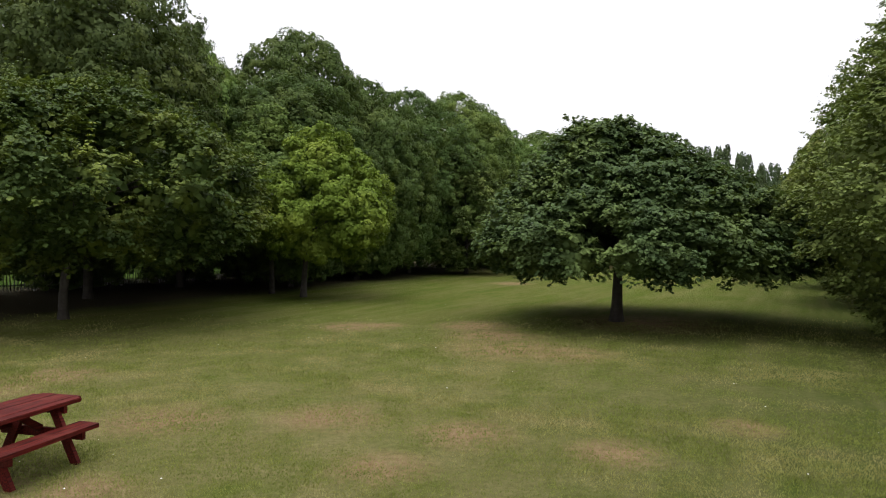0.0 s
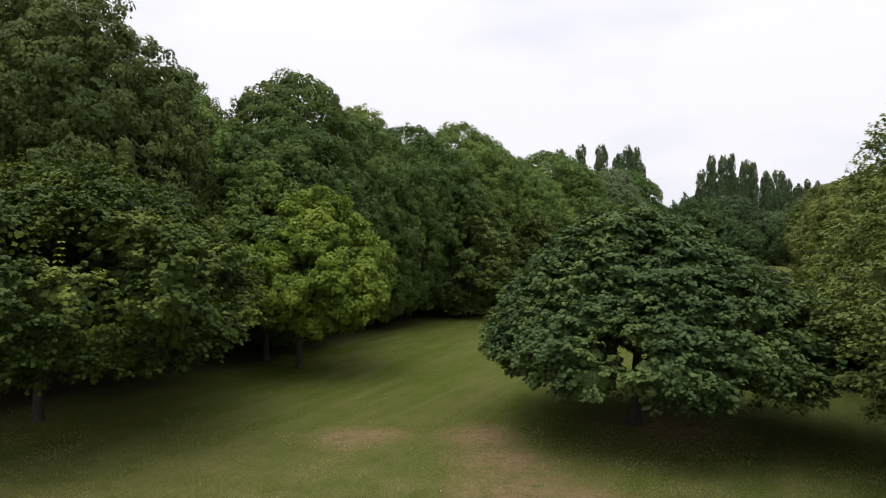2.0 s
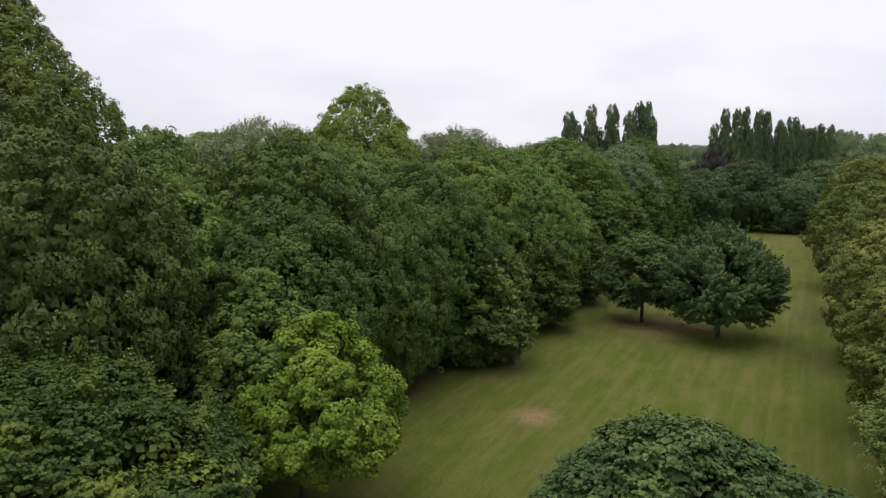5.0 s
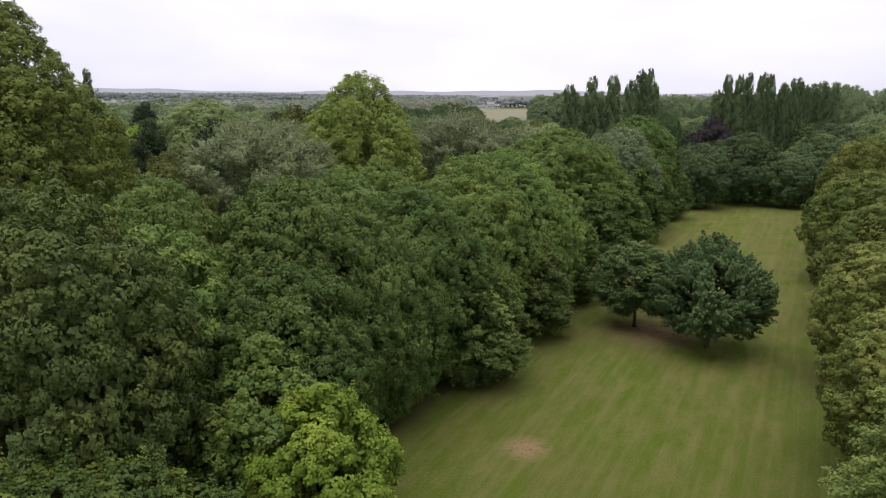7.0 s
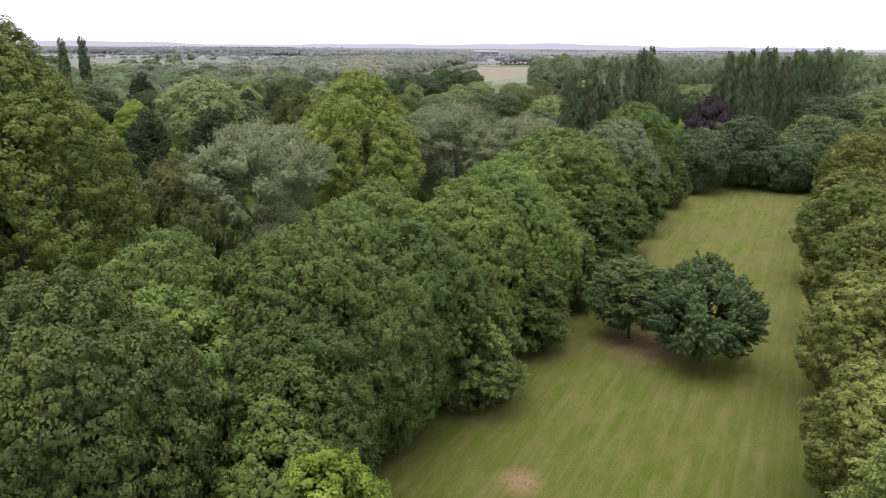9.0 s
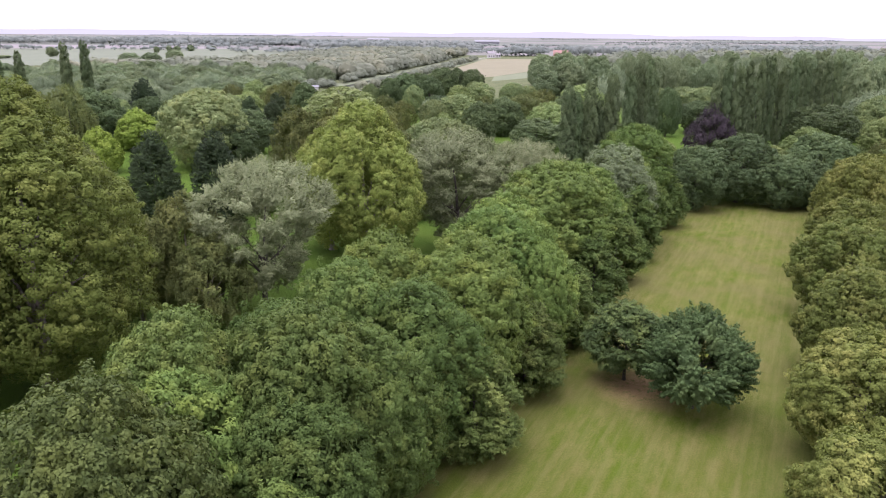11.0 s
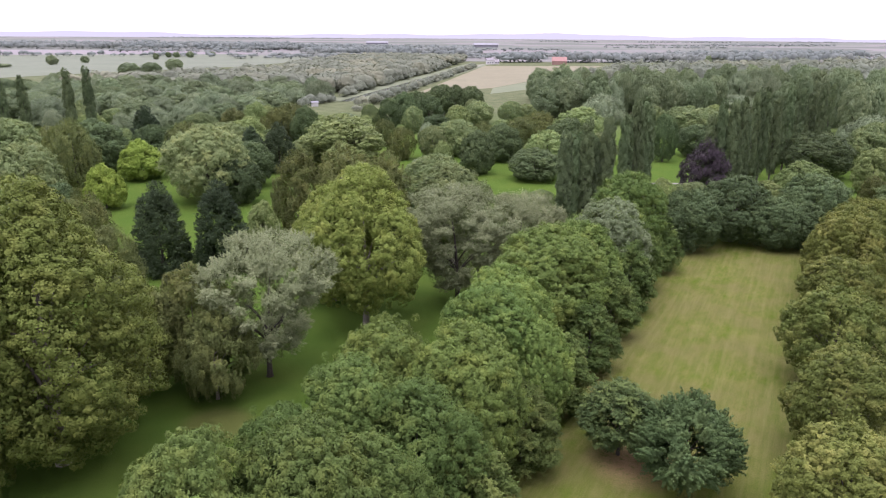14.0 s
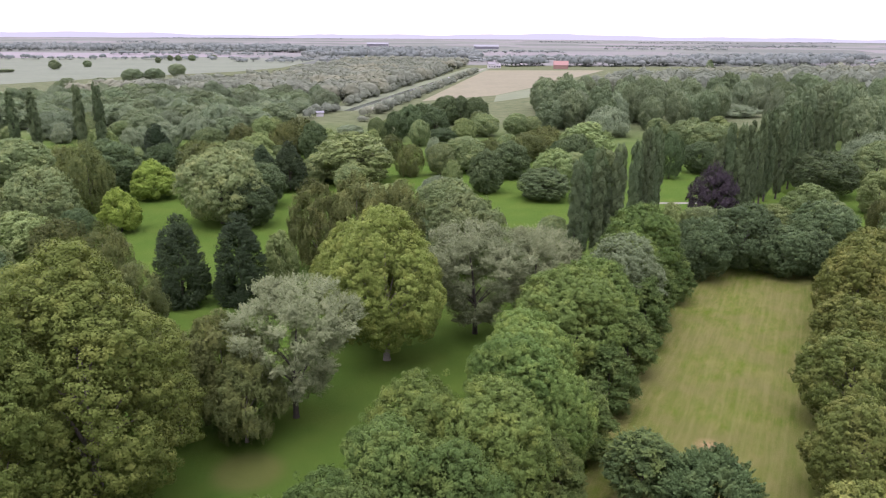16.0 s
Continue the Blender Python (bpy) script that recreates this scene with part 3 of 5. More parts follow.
# ---- kinds of trees, each built once ----
def kinds():
    """Crown and trunk meshes by kind."""
    k = {}
    k["spread"] = (crown_mesh("crown", 11, M_DARKMAPLE, 4.7, 1.62, 5.75, "spread", 185, 0.75, 3000, 0.23, 36, 0.12, "spray", 0.5, 0.12, 0.9, True, core=0.5, shift=(0.55, -0.2), lean=(-1.1, 0.3), calm=0.32),
                   trunk_mesh("trunk", 1, M_BARK, 5.0, 0.19, 1.8, 3.6, 11, (0.25, 0.0)))
    k["maple"] = (crown_mesh("crown", 12, M_MAPLE, 6.1, 1.9, 6.9, "dome", 115, 0.9, 2900, 0.26, 34, 0.125, "spray", 0.7, 0.10, 0.9, True, core=0.16, shoots=90, calm=0.34),
                  trunk_mesh("trunk", 2, M_BARK, 7.0, 0.14, 1.9, 3.9, 11, (0.9, -0.3)))
    k["light"] = (crown_mesh("crown", 13, M_LIGHT, 2.75, 1.8, 6.9, "egg", 50, 0.75, 700, 0.25, 56, 0.115, "leaf", 0.7, 0.10, 0.9, True, shoots=12, shift=(0.7, -0.3), lift=0.2, core=0.2, calm=0.6),
                  trunk_mesh("trunk", 3, M_BARK, 6.6, 0.12, 1.9, 2.2, 8, (0.9, -0.2)))
    k["maple_b"] = (crown_mesh("crown", 14, M_ASHYELLOW, 3.2, 2.0, 7.6, "egg", 50, 0.85, 640, 0.28, 56, 0.125, "leaf", 0.7, 0.12, 0.9, True, shoots=12, lift=0.3, core=0.18, calm=0.6),
                    trunk_mesh("trunk", 4, M_BARK, 7.0, 0.11, 1.9, 2.4, 8))
    k["lime_near"] = (crown_mesh("crown", 15, M_NEARLIME, 4.1, 0.7, 11.1, "egg", 80, 1.05, 1700, 0.27, 44, 0.105, "spray", 0.75, 0.12, 0.85, True, core=0.18, calm=0.4),
                      trunk_mesh("trunk", 5, M_BARK, 10.5, 0.24, 1.6, 3.6, 10))
    for i in range(3):
        k["ash%d" % i] = (crown_mesh("crown", 20 + i, M_ASH, 4.7, 0.7, 11.8, "ball", 34, 2.1, 1250, 0.36, 64, 0.14, "leaf", 0.85, 0.08, sit=0.82),
                          trunk_mesh("trunk", 20 + i, M_BARK, 10.8, 0.24, 2.2, 4.0, 10))
    for i in range(2):
        k["near_ash%d" % i] = (crown_mesh("crown", 26 + i, M_SHADEASH, 4.7, 0.8, 11.8, "ball", 40, 1.9, 1450, 0.34, 60, 0.13, "leaf", 0.85, 0.09, core=0.18, sit=0.8),
                               trunk_mesh("trunk", 26 + i, M_BARK, 10.8, 0.17, 2.2, 4.0, 12))
    k["dark_ash"] = (crown_mesh("crown", 131, M_DARKASH, 4.8, 1.5, 11.9, "ball", 38, 1.9, 1350, 0.34, 56, 0.135, "leaf", 0.85, 0.09, core=0.18, sit=0.8),
                     trunk_mesh("trunk", 29, M_BARK, 10.8, 0.17, 2.2, 4.0, 12))
    k["shrub"] = (crown_mesh("crown", 70, M_DARKASH, 1.25, 0.05, 2.3, "ball", 16, 0.5, 240, 0.18, 36, 0.10, "leaf", 0.85, 0.14),
                  trunk_mesh("trunk", 70, M_BARK, 1.9, 0.04, 0.25, 0.9, 5, stems=3))
    k["ash_yellow"] = (crown_mesh("crown", 24, M_ASHYELLOW, 4.0, 1.6, 10.6, "dome", 40, 1.5, 1000, 0.34, 56, 0.145, "leaf", 0.8, 0.12),
                       trunk_mesh("trunk", 24, M_BARK, 10, 0.2, 2.2, 3.4, 9))
    for i in range(2):
        k["lime%d" % i] = (crown_mesh("crown", 30 + i, M_LIME, 3.2, 0.5, 8.3, "egg", 50, 0.8, 850, 0.28, 54, 0.13, "spray", 0.7, 0.11, 0.85, True, calm=0.4),
                           trunk_mesh("trunk", 30 + i, M_BARK, 7.6, 0.14, 1.5, 2.2, 8))
        k["olive%d" % i] = (crown_mesh("crown", 34 + i, M_OLIVE, 4.35, 0.6, 9.3, "ball", 40, 1.35, 1200, 0.28, 48, 0.135, "leaf", 0.85, 0.06, sit=0.8),
                            trunk_mesh("trunk", 34 + i, M_BARK, 8.4, 0.2, 1.5, 3.4, 9))
        k["birch%d" % i] = (crown_mesh("crown", 38 + i, M_BIRCH, 3.6, 1.2, 11.5, "tall", 40, 1.15, 850, 0.38, 52, 0.17, "weep", 0.8, 0.16, 0.45),
                            trunk_mesh("trunk", 38 + i, M_PALEBARK, 11, 0.16, 2.5, 2.6, 8))
        k["poplar%d" % i] = (crown_mesh("crown", 42 + i, M_POPLAR, 1.3, 2.0, 20.7, "column", 44, 0.66, 950, 0.26, 32, 0.18, "upright", 1.7, 0.16, 0.8, freq=0.9, sit=0.6),
                             trunk_mesh("trunk", 42 + i, M_BARK, 20, 0.25, 2.0, 1.2, 6))
        k["round%d" % i] = (crown_mesh("crown", 46 + i, M_ROUND, 5.4, 0.8, 11.0, "ball", 36, 1.9, 1100, 0.44, 44, 0.18, "leaf", 0.85, 0.10, sit=0.8),
                            trunk_mesh("trunk", 46 + i, M_BARK, 10, 0.25, 2.0, 4.4, 8))
        k["chestnut%d" % i] = (crown_mesh("crown", 50 + i, M_CHESTNUT, 5.3, 0.7, 10.6, "ball", 32, 1.9, 1400, 0.36, 32, 0.18, "leaf", 0.85, 0.05, sit=0.88),
                               trunk_mesh("trunk", 50 + i, M_BARK, 9, 0.3, 1.6, 4.0, 8))
    for i, mat in enumerate((M_HAZEDMIXED, M_HAZEDWILLOW, M_PALEGREEN, M_CHESTNUT, M_BIRCH)):
        k["mixed%d" % i] = (crown_mesh("crown", 54 + i, mat, 5.1, 0.3, 10.6, ("ball", "dome", "ball", "ball", "tall")[i], 32, 1.8, (800, 900, 800, 900, 900)[i], 0.46, 36, 0.22, ("leaf", "upright", "leaf", "leaf", "weep")[i], 0.85, 0.12,
                                       (0.85, 0.6, 0.85, 0.85, 0.55)[i], sit=0.78),
                            trunk_mesh("trunk", 54 + i, M_BARK, 9, 0.22, 1.5, 3.8, 6))
    k["conifer"] = (crown_mesh("crown", 60, M_CONIFER, 3.7, 0.2, 13.5, "spire", 80, 1.0, 2000, 0.28, 28, 0.18, "conifer", 0.9, 0.05, 0.55, core=0.2),
                    trunk_mesh("trunk", 60, M_BARK, 12.5, 0.2, 0.9, 2.0, 8))
    k["silver"] = (crown_mesh("crown", 61, M_SILVER, 5.9, 2.2, 14.4, "bowl", 74, 1.25, 2500, 0.40, 30, 0.17, "conifer", 0.6, 0.22, 0.42, sit=0.74, core=0.3, shoots=90),
                   trunk_mesh("trunk", 61, M_BARK, 13, 0.3, 2.0, 4.2, 11, (0.6, -0.5)))
    k["big"] = (crown_mesh("crown", 62, M_GOLD, 6.6, 3.4, 17.4, "dome", 56, 1.8, 1500, 0.46, 66, 0.165, "leaf", 1.05, 0.15, freq=0.3),
                trunk_mesh("trunk", 62, M_PALEBARK, 16, 0.4, 3.4, 5.2, 12))
    k["golden"] = (crown_mesh("crown", 63, M_GOLDEN, 6.3, 1.6, 21.3, "tall", 70, 1.7, 1700, 0.46, 72, 0.15, "leaf", 1.35, 0.18, freq=0.35),
                   trunk_mesh("trunk", 63, M_PALEBARK, 20, 0.42, 2.5, 5.0, 14))
    k["lawn_a"] = (crown_mesh("crown", 64, M_DARKMAPLE, 2.9, 1.5, 6.6, "dome", 44, 0.9, 950, 0.26, 38, 0.135, "spray", 0.6, 0.1, calm=0.35),
                   trunk_mesh("trunk", 64, M_BARK, 6.2, 0.13, 1.5, 2.2, 8))
    k["lawn_b"] = (crown_mesh("crown", 65, M_SHOOT, 3.75, 1.4, 7.4, "dome", 74, 0.75, 800, 0.26, 60, 0.15, "shoot", 0.8, 0.05, core=0.3),
                   trunk_mesh("trunk", 65, M_BARK, 7.2, 0.15, 1.5, 2.8, 9))
    k["grey"] = (crown_mesh("crown", 68, M_GREY, 4.9, 0.8, 13.2, "ball", 34, 1.8, 1050, 0.40, 44, 0.165, "leaf", 0.85, 0.08, sit=0.82),
                 trunk_mesh("trunk", 68, M_BARK, 12, 0.24, 2.0, 4.0, 9))
    k["purple"] = (crown_mesh("crown", 66, M_PURPLE, 4.5, 0.4, 12.4, "tall", 44, 1.3, 900, 0.42, 24, 0.28, "upright", 0.8, 0.2, 0.6),
                   trunk_mesh("trunk", 66, M_BARK, 9.5, 0.25, 1.2, 3.4, 8))
    k["bright"] = (crown_mesh("crown", 67, M_BRIGHT, 4.9, 0.8, 9.0, "dome", 44, 1.3, 900, 0.42, 24, 0.27, "leaf", 0.8, 0.13),
                   trunk_mesh("trunk", 67, M_BARK, 8.2, 0.22, 1.4, 3.6, 8))
    return k


KIND = kinds()
ABOUT = {
    "spread": ("wide low maple with dark green leaves on the lawn", "maple tree"),
    "maple": ("broad green maple with pale shoots at the lawn's edge", "maple tree"),
    "light": ("young maple with bright yellow-green leaves", "maple tree"),
    "maple_b": ("rounded green maple beside a paler one", "maple tree"),
    "lime_near": ("tall lime with olive leaves and low boughs", "lime tree"),
    "ash": ("dense green ash in the belt beside the lawn", "ash tree"),
    "near_ash": ("dense green ash in the belt beside the lawn", "ash tree"),
    "dark_ash": ("tall dark green ash behind the maples", "ash tree"),
    "shrub": ("dark green understorey shrub along the picket fence", "shrub"),
    "ash_yellow": ("yellow-green ash in the belt beside the lawn", "ash tree"),
    "lime": ("small pointed lime with drooping boughs at the lawn", "lime tree"),
    "olive": ("round lime with olive-green flowering crown", "lime tree"),
    "birch": ("weeping birch with hanging olive twigs", "birch tree"),
    "poplar": ("slender dark green columnar poplar", "poplar tree"),
    "round": ("round-crowned green broadleaf tree in the park", "broadleaf tree"),
    "chestnut": ("dark green chestnut with a dense round crown", "chestnut tree"),
    "mixed0": ("rounded grey-green tree in the wood", "broadleaf tree"),
    "mixed1": ("feathery grey-green willow among other trees", "willow tree"),
    "mixed2": ("pale green rounded maple in the park", "maple tree"),
    "mixed3": ("dense dark green oak in the park", "oak tree"),
    "mixed4": ("olive weeping birch among other trees", "birch tree"),
    "conifer": ("dark conical conifer with boughs to the ground", "conifer tree"),
    "silver": ("silvery grey willow with feathery leaves", "willow tree"),
    "big": ("large golden-green tree with a pale trunk", "plane tree"),
    "golden": ("tall golden-green poplar with a broad crown", "poplar tree"),
    "lawn_a": ("small dark green maple on the lawn", "maple tree"),
    "lawn_b": ("small rounded chestnut with upright shoots on the lawn", "chestnut tree"),
    "grey": ("grey-green round-crowned tree behind the limes", "whitebeam tree"),
    "purple": ("dark purple copper beech beside poplars", "beech tree"),
    "bright": ("bright lime-green maple beside the fairway", "maple tree"),
}
FIRST = {}
PLACED = []


def plant(kind, x, y, wide=1.0, high=1.0, turn=None, group=""):
    """Sets a tree of that kind; the first is built, the others are copies."""
    crown, trunk = KIND[kind]
    if turn is None:
        turn = (x * 57.3 + y * 31.7) % 360
    m = spot(x, y, turn, wide, high)
    if kind not in FIRST:
        label, category = ABOUT[kind if kind in ABOUT else kind.rstrip("0123456789")]
        FIRST[kind] = tree(label, category, trunk, crown, group)
        FIRST[kind].matrix_basis = m
        ob = FIRST[kind]
    else:
        src = FIRST[kind]
        ob = copy_thing(src, Matrix.Identity(4))
        ob.matrix_basis = m
    if group:
        ob["group"] = group
    PLACED.append((x, y, wide * 4.5))
    return ob


# trees round the near lawn
plant("spread", 5.2, 21.9, turn=20)
plant("maple", -11.6, 21.6, turn=0)
plant("light", -5.9, 29.4, turn=0)
plant("maple_b", -7.6, 31.0, turn=40)
plant("lime_near", 17.2, 26.6, 1.02, 1.0)
plant("lime_near", 13.4, 17.4, 1.1, 0.94, turn=150)
# one more of the row, out of view, added to shade the lawn
plant("lime_near", 12.8, 10.2, 1.05, 0.98, turn=60)
plant("lawn_a", 13.6, 57.2)
plant("lawn_b", 17.6, 52.8)

# the belt of ash trees
for i, (x, y, r, top) in enumerate(((0.6, 53.8, 4.5, 12.6), (-5.4, 55.2, 4.2, 12.3), (-7.2, 48.2, 4.2, 12.6), (-2.6, 47.0, 4.4, 11.7), (-10.4, 43.2, 3.9, 11.6), (-5.2, 41.0, 4.0, 11.2),
                                    (3.2, 63.2, 4.6, 12.2), (7.0, 61.6, 3.2, 9.9), (4.8, 70.2, 4.6, 12.2), (10.2, 79.2, 6.2, 13.3), (15.4, 88.0, 4.8, 11.9), (21.6, 99.4, 4.8, 12.2), (25.6, 107.6, 5.6, 13.8))):
    kind = "near_ash%d" % (i % 2) if y < 50 else "ash%d" % (i % 3)
    plant(kind, x, y, r / 4.8, top / 12.0, group="belt of ash trees")
plant("near_ash0", -8.2, 38.8, 0.95, 1.1, group="belt of ash trees")
plant("near_ash1", -14.2, 37.8, 0.85, 1.1, group="belt of ash trees")
plant("dark_ash", -14.2, 28.2, 1.0, 1.15, group="belt of ash trees")
plant("ash1", -22.0, 25.5, 0.95, 0.95, group="belt of ash trees")
plant("near_ash1", -4.4, 42.2, 0.72, 0.8, group="belt of ash trees")
for x, y, w, h in ((-17.4, 31.4, 1.1, 0.9), (-16.2, 33.4, 0.8, 0.7), (-14.2, 36.0, 1.0, 0.9), (-12.6, 38.4, 1.1, 1.05), (-11.4, 40.2, 0.9, 0.8), (-10.0, 42.0, 1.1, 1.0), (-8.6, 43.8, 1.0, 1.1), (-19.4, 28.6, 1.0, 0.75)):
    plant("shrub", x, y, w, h, group="shrubs along the fence")
plant("grey", 20.3, 94.6)
plant("ash_yellow", -12.8, 34.2, 0.95, 1.03, group="belt of ash trees")
plant("near_ash0", -7.6, 34.6, 0.8, 0.84, group="belt of ash trees")
plant("near_ash0", -17.2, 35.4, 0.8, 0.8, group="belt of ash trees")
# small limes along the front of the belt
for i, (x, y, w, h) in enumerate(((1.2, 46.5, 0.96, 0.98), (5.4, 55.2, 0.94, 0.94), (9.7, 64.2, 0.94, 0.95), (13.9, 72.8, 0.94, 0.95), (18.0, 81.5, 0.94, 1.0), (22.0, 89.5, 0.96, 1.15), (25.4, 98.0, 0.94, 1.17), (30.2, 105.5, 0.96, 1.08))):
    plant("lime%d" % (i % 2), x, y, w, h, group="limes along the belt")
# limes along the other side of the lawn
for i, (x, y, w, h) in enumerate(((19.8, 35.0, 0.95, 0.9), (25.3, 46.3, 1.02, 0.95), (30.8, 57.5, 1.02, 1.02), (36.6, 70.0, 1.1, 1.08), (43.0, 82.0, 1.05, 1.02), (49.5, 93.0, 1.12, 1.3), (55.5, 103.0, 1.1, 1.15), (62.0, 112.0, 1.1, 1.05))):
    plant("olive%d" % (i % 2), x + 0.9, y, w, h, group="limes along the lawn")
# chestnuts at the lawn's end
SIZE = {"chestnut": (5.5, 10.8), "round": (5.7, 11.2), "mixed": (5.4, 10.8)}


def grove(kinds_used, spots, group):
    """Trees of the kinds named, in turn, at rows of x, y, crown radius and height."""
    for i, (x, y, r, top) in enumerate(spots):
        kind = kinds_used[i % len(kinds_used)]
        r0, h0 = SIZE[kind.rstrip("0123456789")]
        plant(kind, x, y, r / r0, top / h0, group=group)


grove(("chestnut0", "chestnut1"), ((38.0, 116.5, 5.0, 10.2), (46.8, 121.5, 6.3, 11.4), (52.4, 117.5, 4.5, 8.8), (57.4, 117.5, 3.7, 7.8), (61.5, 124.5, 6.2, 11.4), (33.5, 116.5, 4.0, 8.8)), "chestnuts at the lawn's end")
# trees beyond the belt
plant("golden", -31.5, 55.0, 1.18, 1.07)
plant("golden", -38.0, 60.5, 0.95, 0.9, turn=130)
plant("golden", -36.0, 49.0, 0.9, 0.95, turn=70)
for i, (x, y, w, h) in enumerate(((-25.4, 69.4, 1.15, 1.03), (-22.4, 65.8, 1.05, 0.82), (-29.3, 67.2, 1.15, 0.98), (-42.0, 88.0, 1.1, 0.95), (-52.5, 102.2, 1.1, 1.03), (-25.0, 119.0, 1.4, 1.32), (-18.4, 120.5, 1.5, 1.37), (-11.0, 121.0, 1.3, 1.3))):
    plant("birch%d" % (i % 2), x, y, w, h)
plant("silver", -18.6, 70.6)
plant("silver", 0.6, 92.6, 1.1, 1.0, turn=200)
plant("silver", 8.6, 97.5, 0.9, 0.88, turn=80)
plant("big", -10.4, 84.4, 1.0, 1.06)
plant("big", -15.5, 92.0, 0.8, 0.85, turn=90)
plant("round0", -0.4, 119.0, 1.15, 1.2)
plant("conifer", -41.8, 102.6)
plant("conifer", -33.4, 103.6, 1.0, 1.0, turn=100)
plant("conifer", -49.5, 180.0, 0.95, 0.85, turn=10)
plant("conifer", -43.0, 181.0, 1.1, 0.92, turn=200)
plant("conifer", -81.8, 196.0, 1.2, 1.08, turn=60)
plant("bright", -73.0, 170.0, 1.0, 0.98)
plant("bright", -67.9, 141.0, 0.72, 0.92, turn=80)
plant("purple", 52.0, 150.0)
for x, y, w, h, kind in ((-81.5, 138.0, 1.25, 1.2, "round0"), (-50.0, 148.0, 1.5, 1.38, "round1"), (-43.3, 146.5, 0.9, 0.85, "chestnut0"), (-71.4, 131.0, 0.6, 0.66, "chestnut1"), (-82.0, 158.0, 1.1, 1.45, "mixed4"),
                         (-29.4, 111.3, 0.5, 0.8, "mixed2"), (-28.8, 193.0, 2.1, 1.18, "mixed2"), (-14.2, 200.5, 0.75, 0.86, "mixed4"), (-3.5, 142.1, 1.1, 0.98, "round1"), (90.0, 181.0, 1.55, 1.02, "chestnut0"),
                         (80.0, 126.0, 1.2, 0.9, "round1"), (90.0, 140.0, 1.2, 1.0, "chestnut0"), (109.0, 191.0, 1.2, 1.1, "round0")):
    plant(kind, x, y, w, h)
for x, y, w, h, kind in ((-92.0, 122.0, 1.2, 0.95, "round1"), (-66.0, 92.0, 1.1, 1.1, "chestnut0"), (-58.0, 72.0, 1.1, 1.2, "round0"), (-60.0, 110.0, 0.55, 0.6, "chestnut1"), (-64.0, 184.0, 1.5, 1.1, "mixed4"),
                         (-86.0, 176.0, 1.4, 1.2, "mixed3"), (-104.0, 168.0, 1.5, 1.25, "round1"), (-103.0, 148.0, 1.2, 1.0, "mixed4"), (-58.0, 190.0, 1.2, 1.0, "round0"), (-88.0, 146.0, 1.1, 0.95, "mixed4"),
                         (-76.0, 122.0, 1.0, 0.8, "mixed2"), (-68.0, 118.0, 0.9, 0.8, "mixed4"), (-46.0, 163.0, 1.1, 0.95, "chestnut1"), (-56.5, 170.0, 1.0, 0.9, "mixed3")):
    plant(kind, x, y, w, h)
grove(("mixed1", "mixed0", "mixed1"), ((-139.7, 337.3, 9.5, 9.5), (-142.8, 311.9, 8.8, 9.0), (-120.4, 327.1, 10.5, 10.0), (-97.9, 303.1, 9.8, 9.0), (-84.0, 294.9, 7.1, 9.0), (-81.4, 322.0, 10.4, 10.0), (-146.8, 267.5, 9.7, 10.0),
                                       (-115.8, 271.5, 7.0, 9.0), (-110.2, 279.9, 6.3, 9.0), (-93.8, 266.4, 6.5, 8.5), (-81.3, 262.8, 5.9, 9.0), (-107.0, 237.2, 3.8, 8.0), (-100.4, 248.8, 5.6, 8.5)), "grey willows before the far wood")
grove(("mixed1",), ((-42.3, 287.0, 5.6, 3.1), (136.1, 359.3, 12.1, 5.7), (117.4, 207.5, 7.7, 12.0), (112.6, 210.4, 4.1, 9.0), (58.5, 285.9, 8.8, 11.0), (60.4, 355.9, 11.4, 10.0), (85.3, 358.3, 8.6, 10.0)), "grey willows before the far wood")
grove(("mixed4",), ((-100.2, 182.8, 5.4, 11.0), (-70.9, 192.5, 4.7, 11.0), (-68.8, 229.9, 5.2, 11.0), (-55.7, 230.7, 5.2, 11.0), (-52.7, 237.8, 6.5, 12.0), (-21.5, 225.1, 4.0, 8.5), (20.4, 227.8, 6.5, 9.0), (28.2, 239.8, 6.4, 9.5),
                    (9.2, 208.6, 4.4, 10.0)), "birches in the park")
grove(("mixed2",), ((-64.6, 193.5, 4.7, 10.0), (-65.8, 245.8, 4.8, 11.0), (-58.8, 211.7, 5.2, 10.0), (1.8, 267.7, 4.8, 8.5), (24.2, 186.8, 5.8, 10.0), (40.5, 233.0, 8.3, 11.5), (71.7, 149.7, 5.4, 9.0), (92.9, 161.8, 4.8, 10.0)), "pale trees in the park")
grove(("chestnut1", "mixed3", "chestnut0"), ((-77.6, 188.4, 5.2, 10.5), (-45.2, 227.2, 4.4, 11.5), (-5.3, 266.3, 5.8, 5.1), (-22.9, 267.2, 4.3, 11.0), (-18.4, 283.4, 5.5, 11.5), (-13.6, 295.5, 5.7, 11.5), (-4.7, 316.5, 6.4, 12.5),
                                             (1.3, 317.3, 6.1, 12.0), (7.9, 317.9, 6.1, 12.0), (-8.8, 281.3, 5.7, 10.5), (13.7, 199.0, 5.2, 10.0), (33.7, 213.6, 5.9, 10.5), (34.3, 189.2, 3.7, 10.0), (6.2, 180.9, 4.4, 10.5),
                                             (69.5, 209.2, 6.1, 9.1), (57.6, 200.4, 3.6, 13.1), (19.5, 173.6, 6.2, 7.4)), "dark trees in the park")
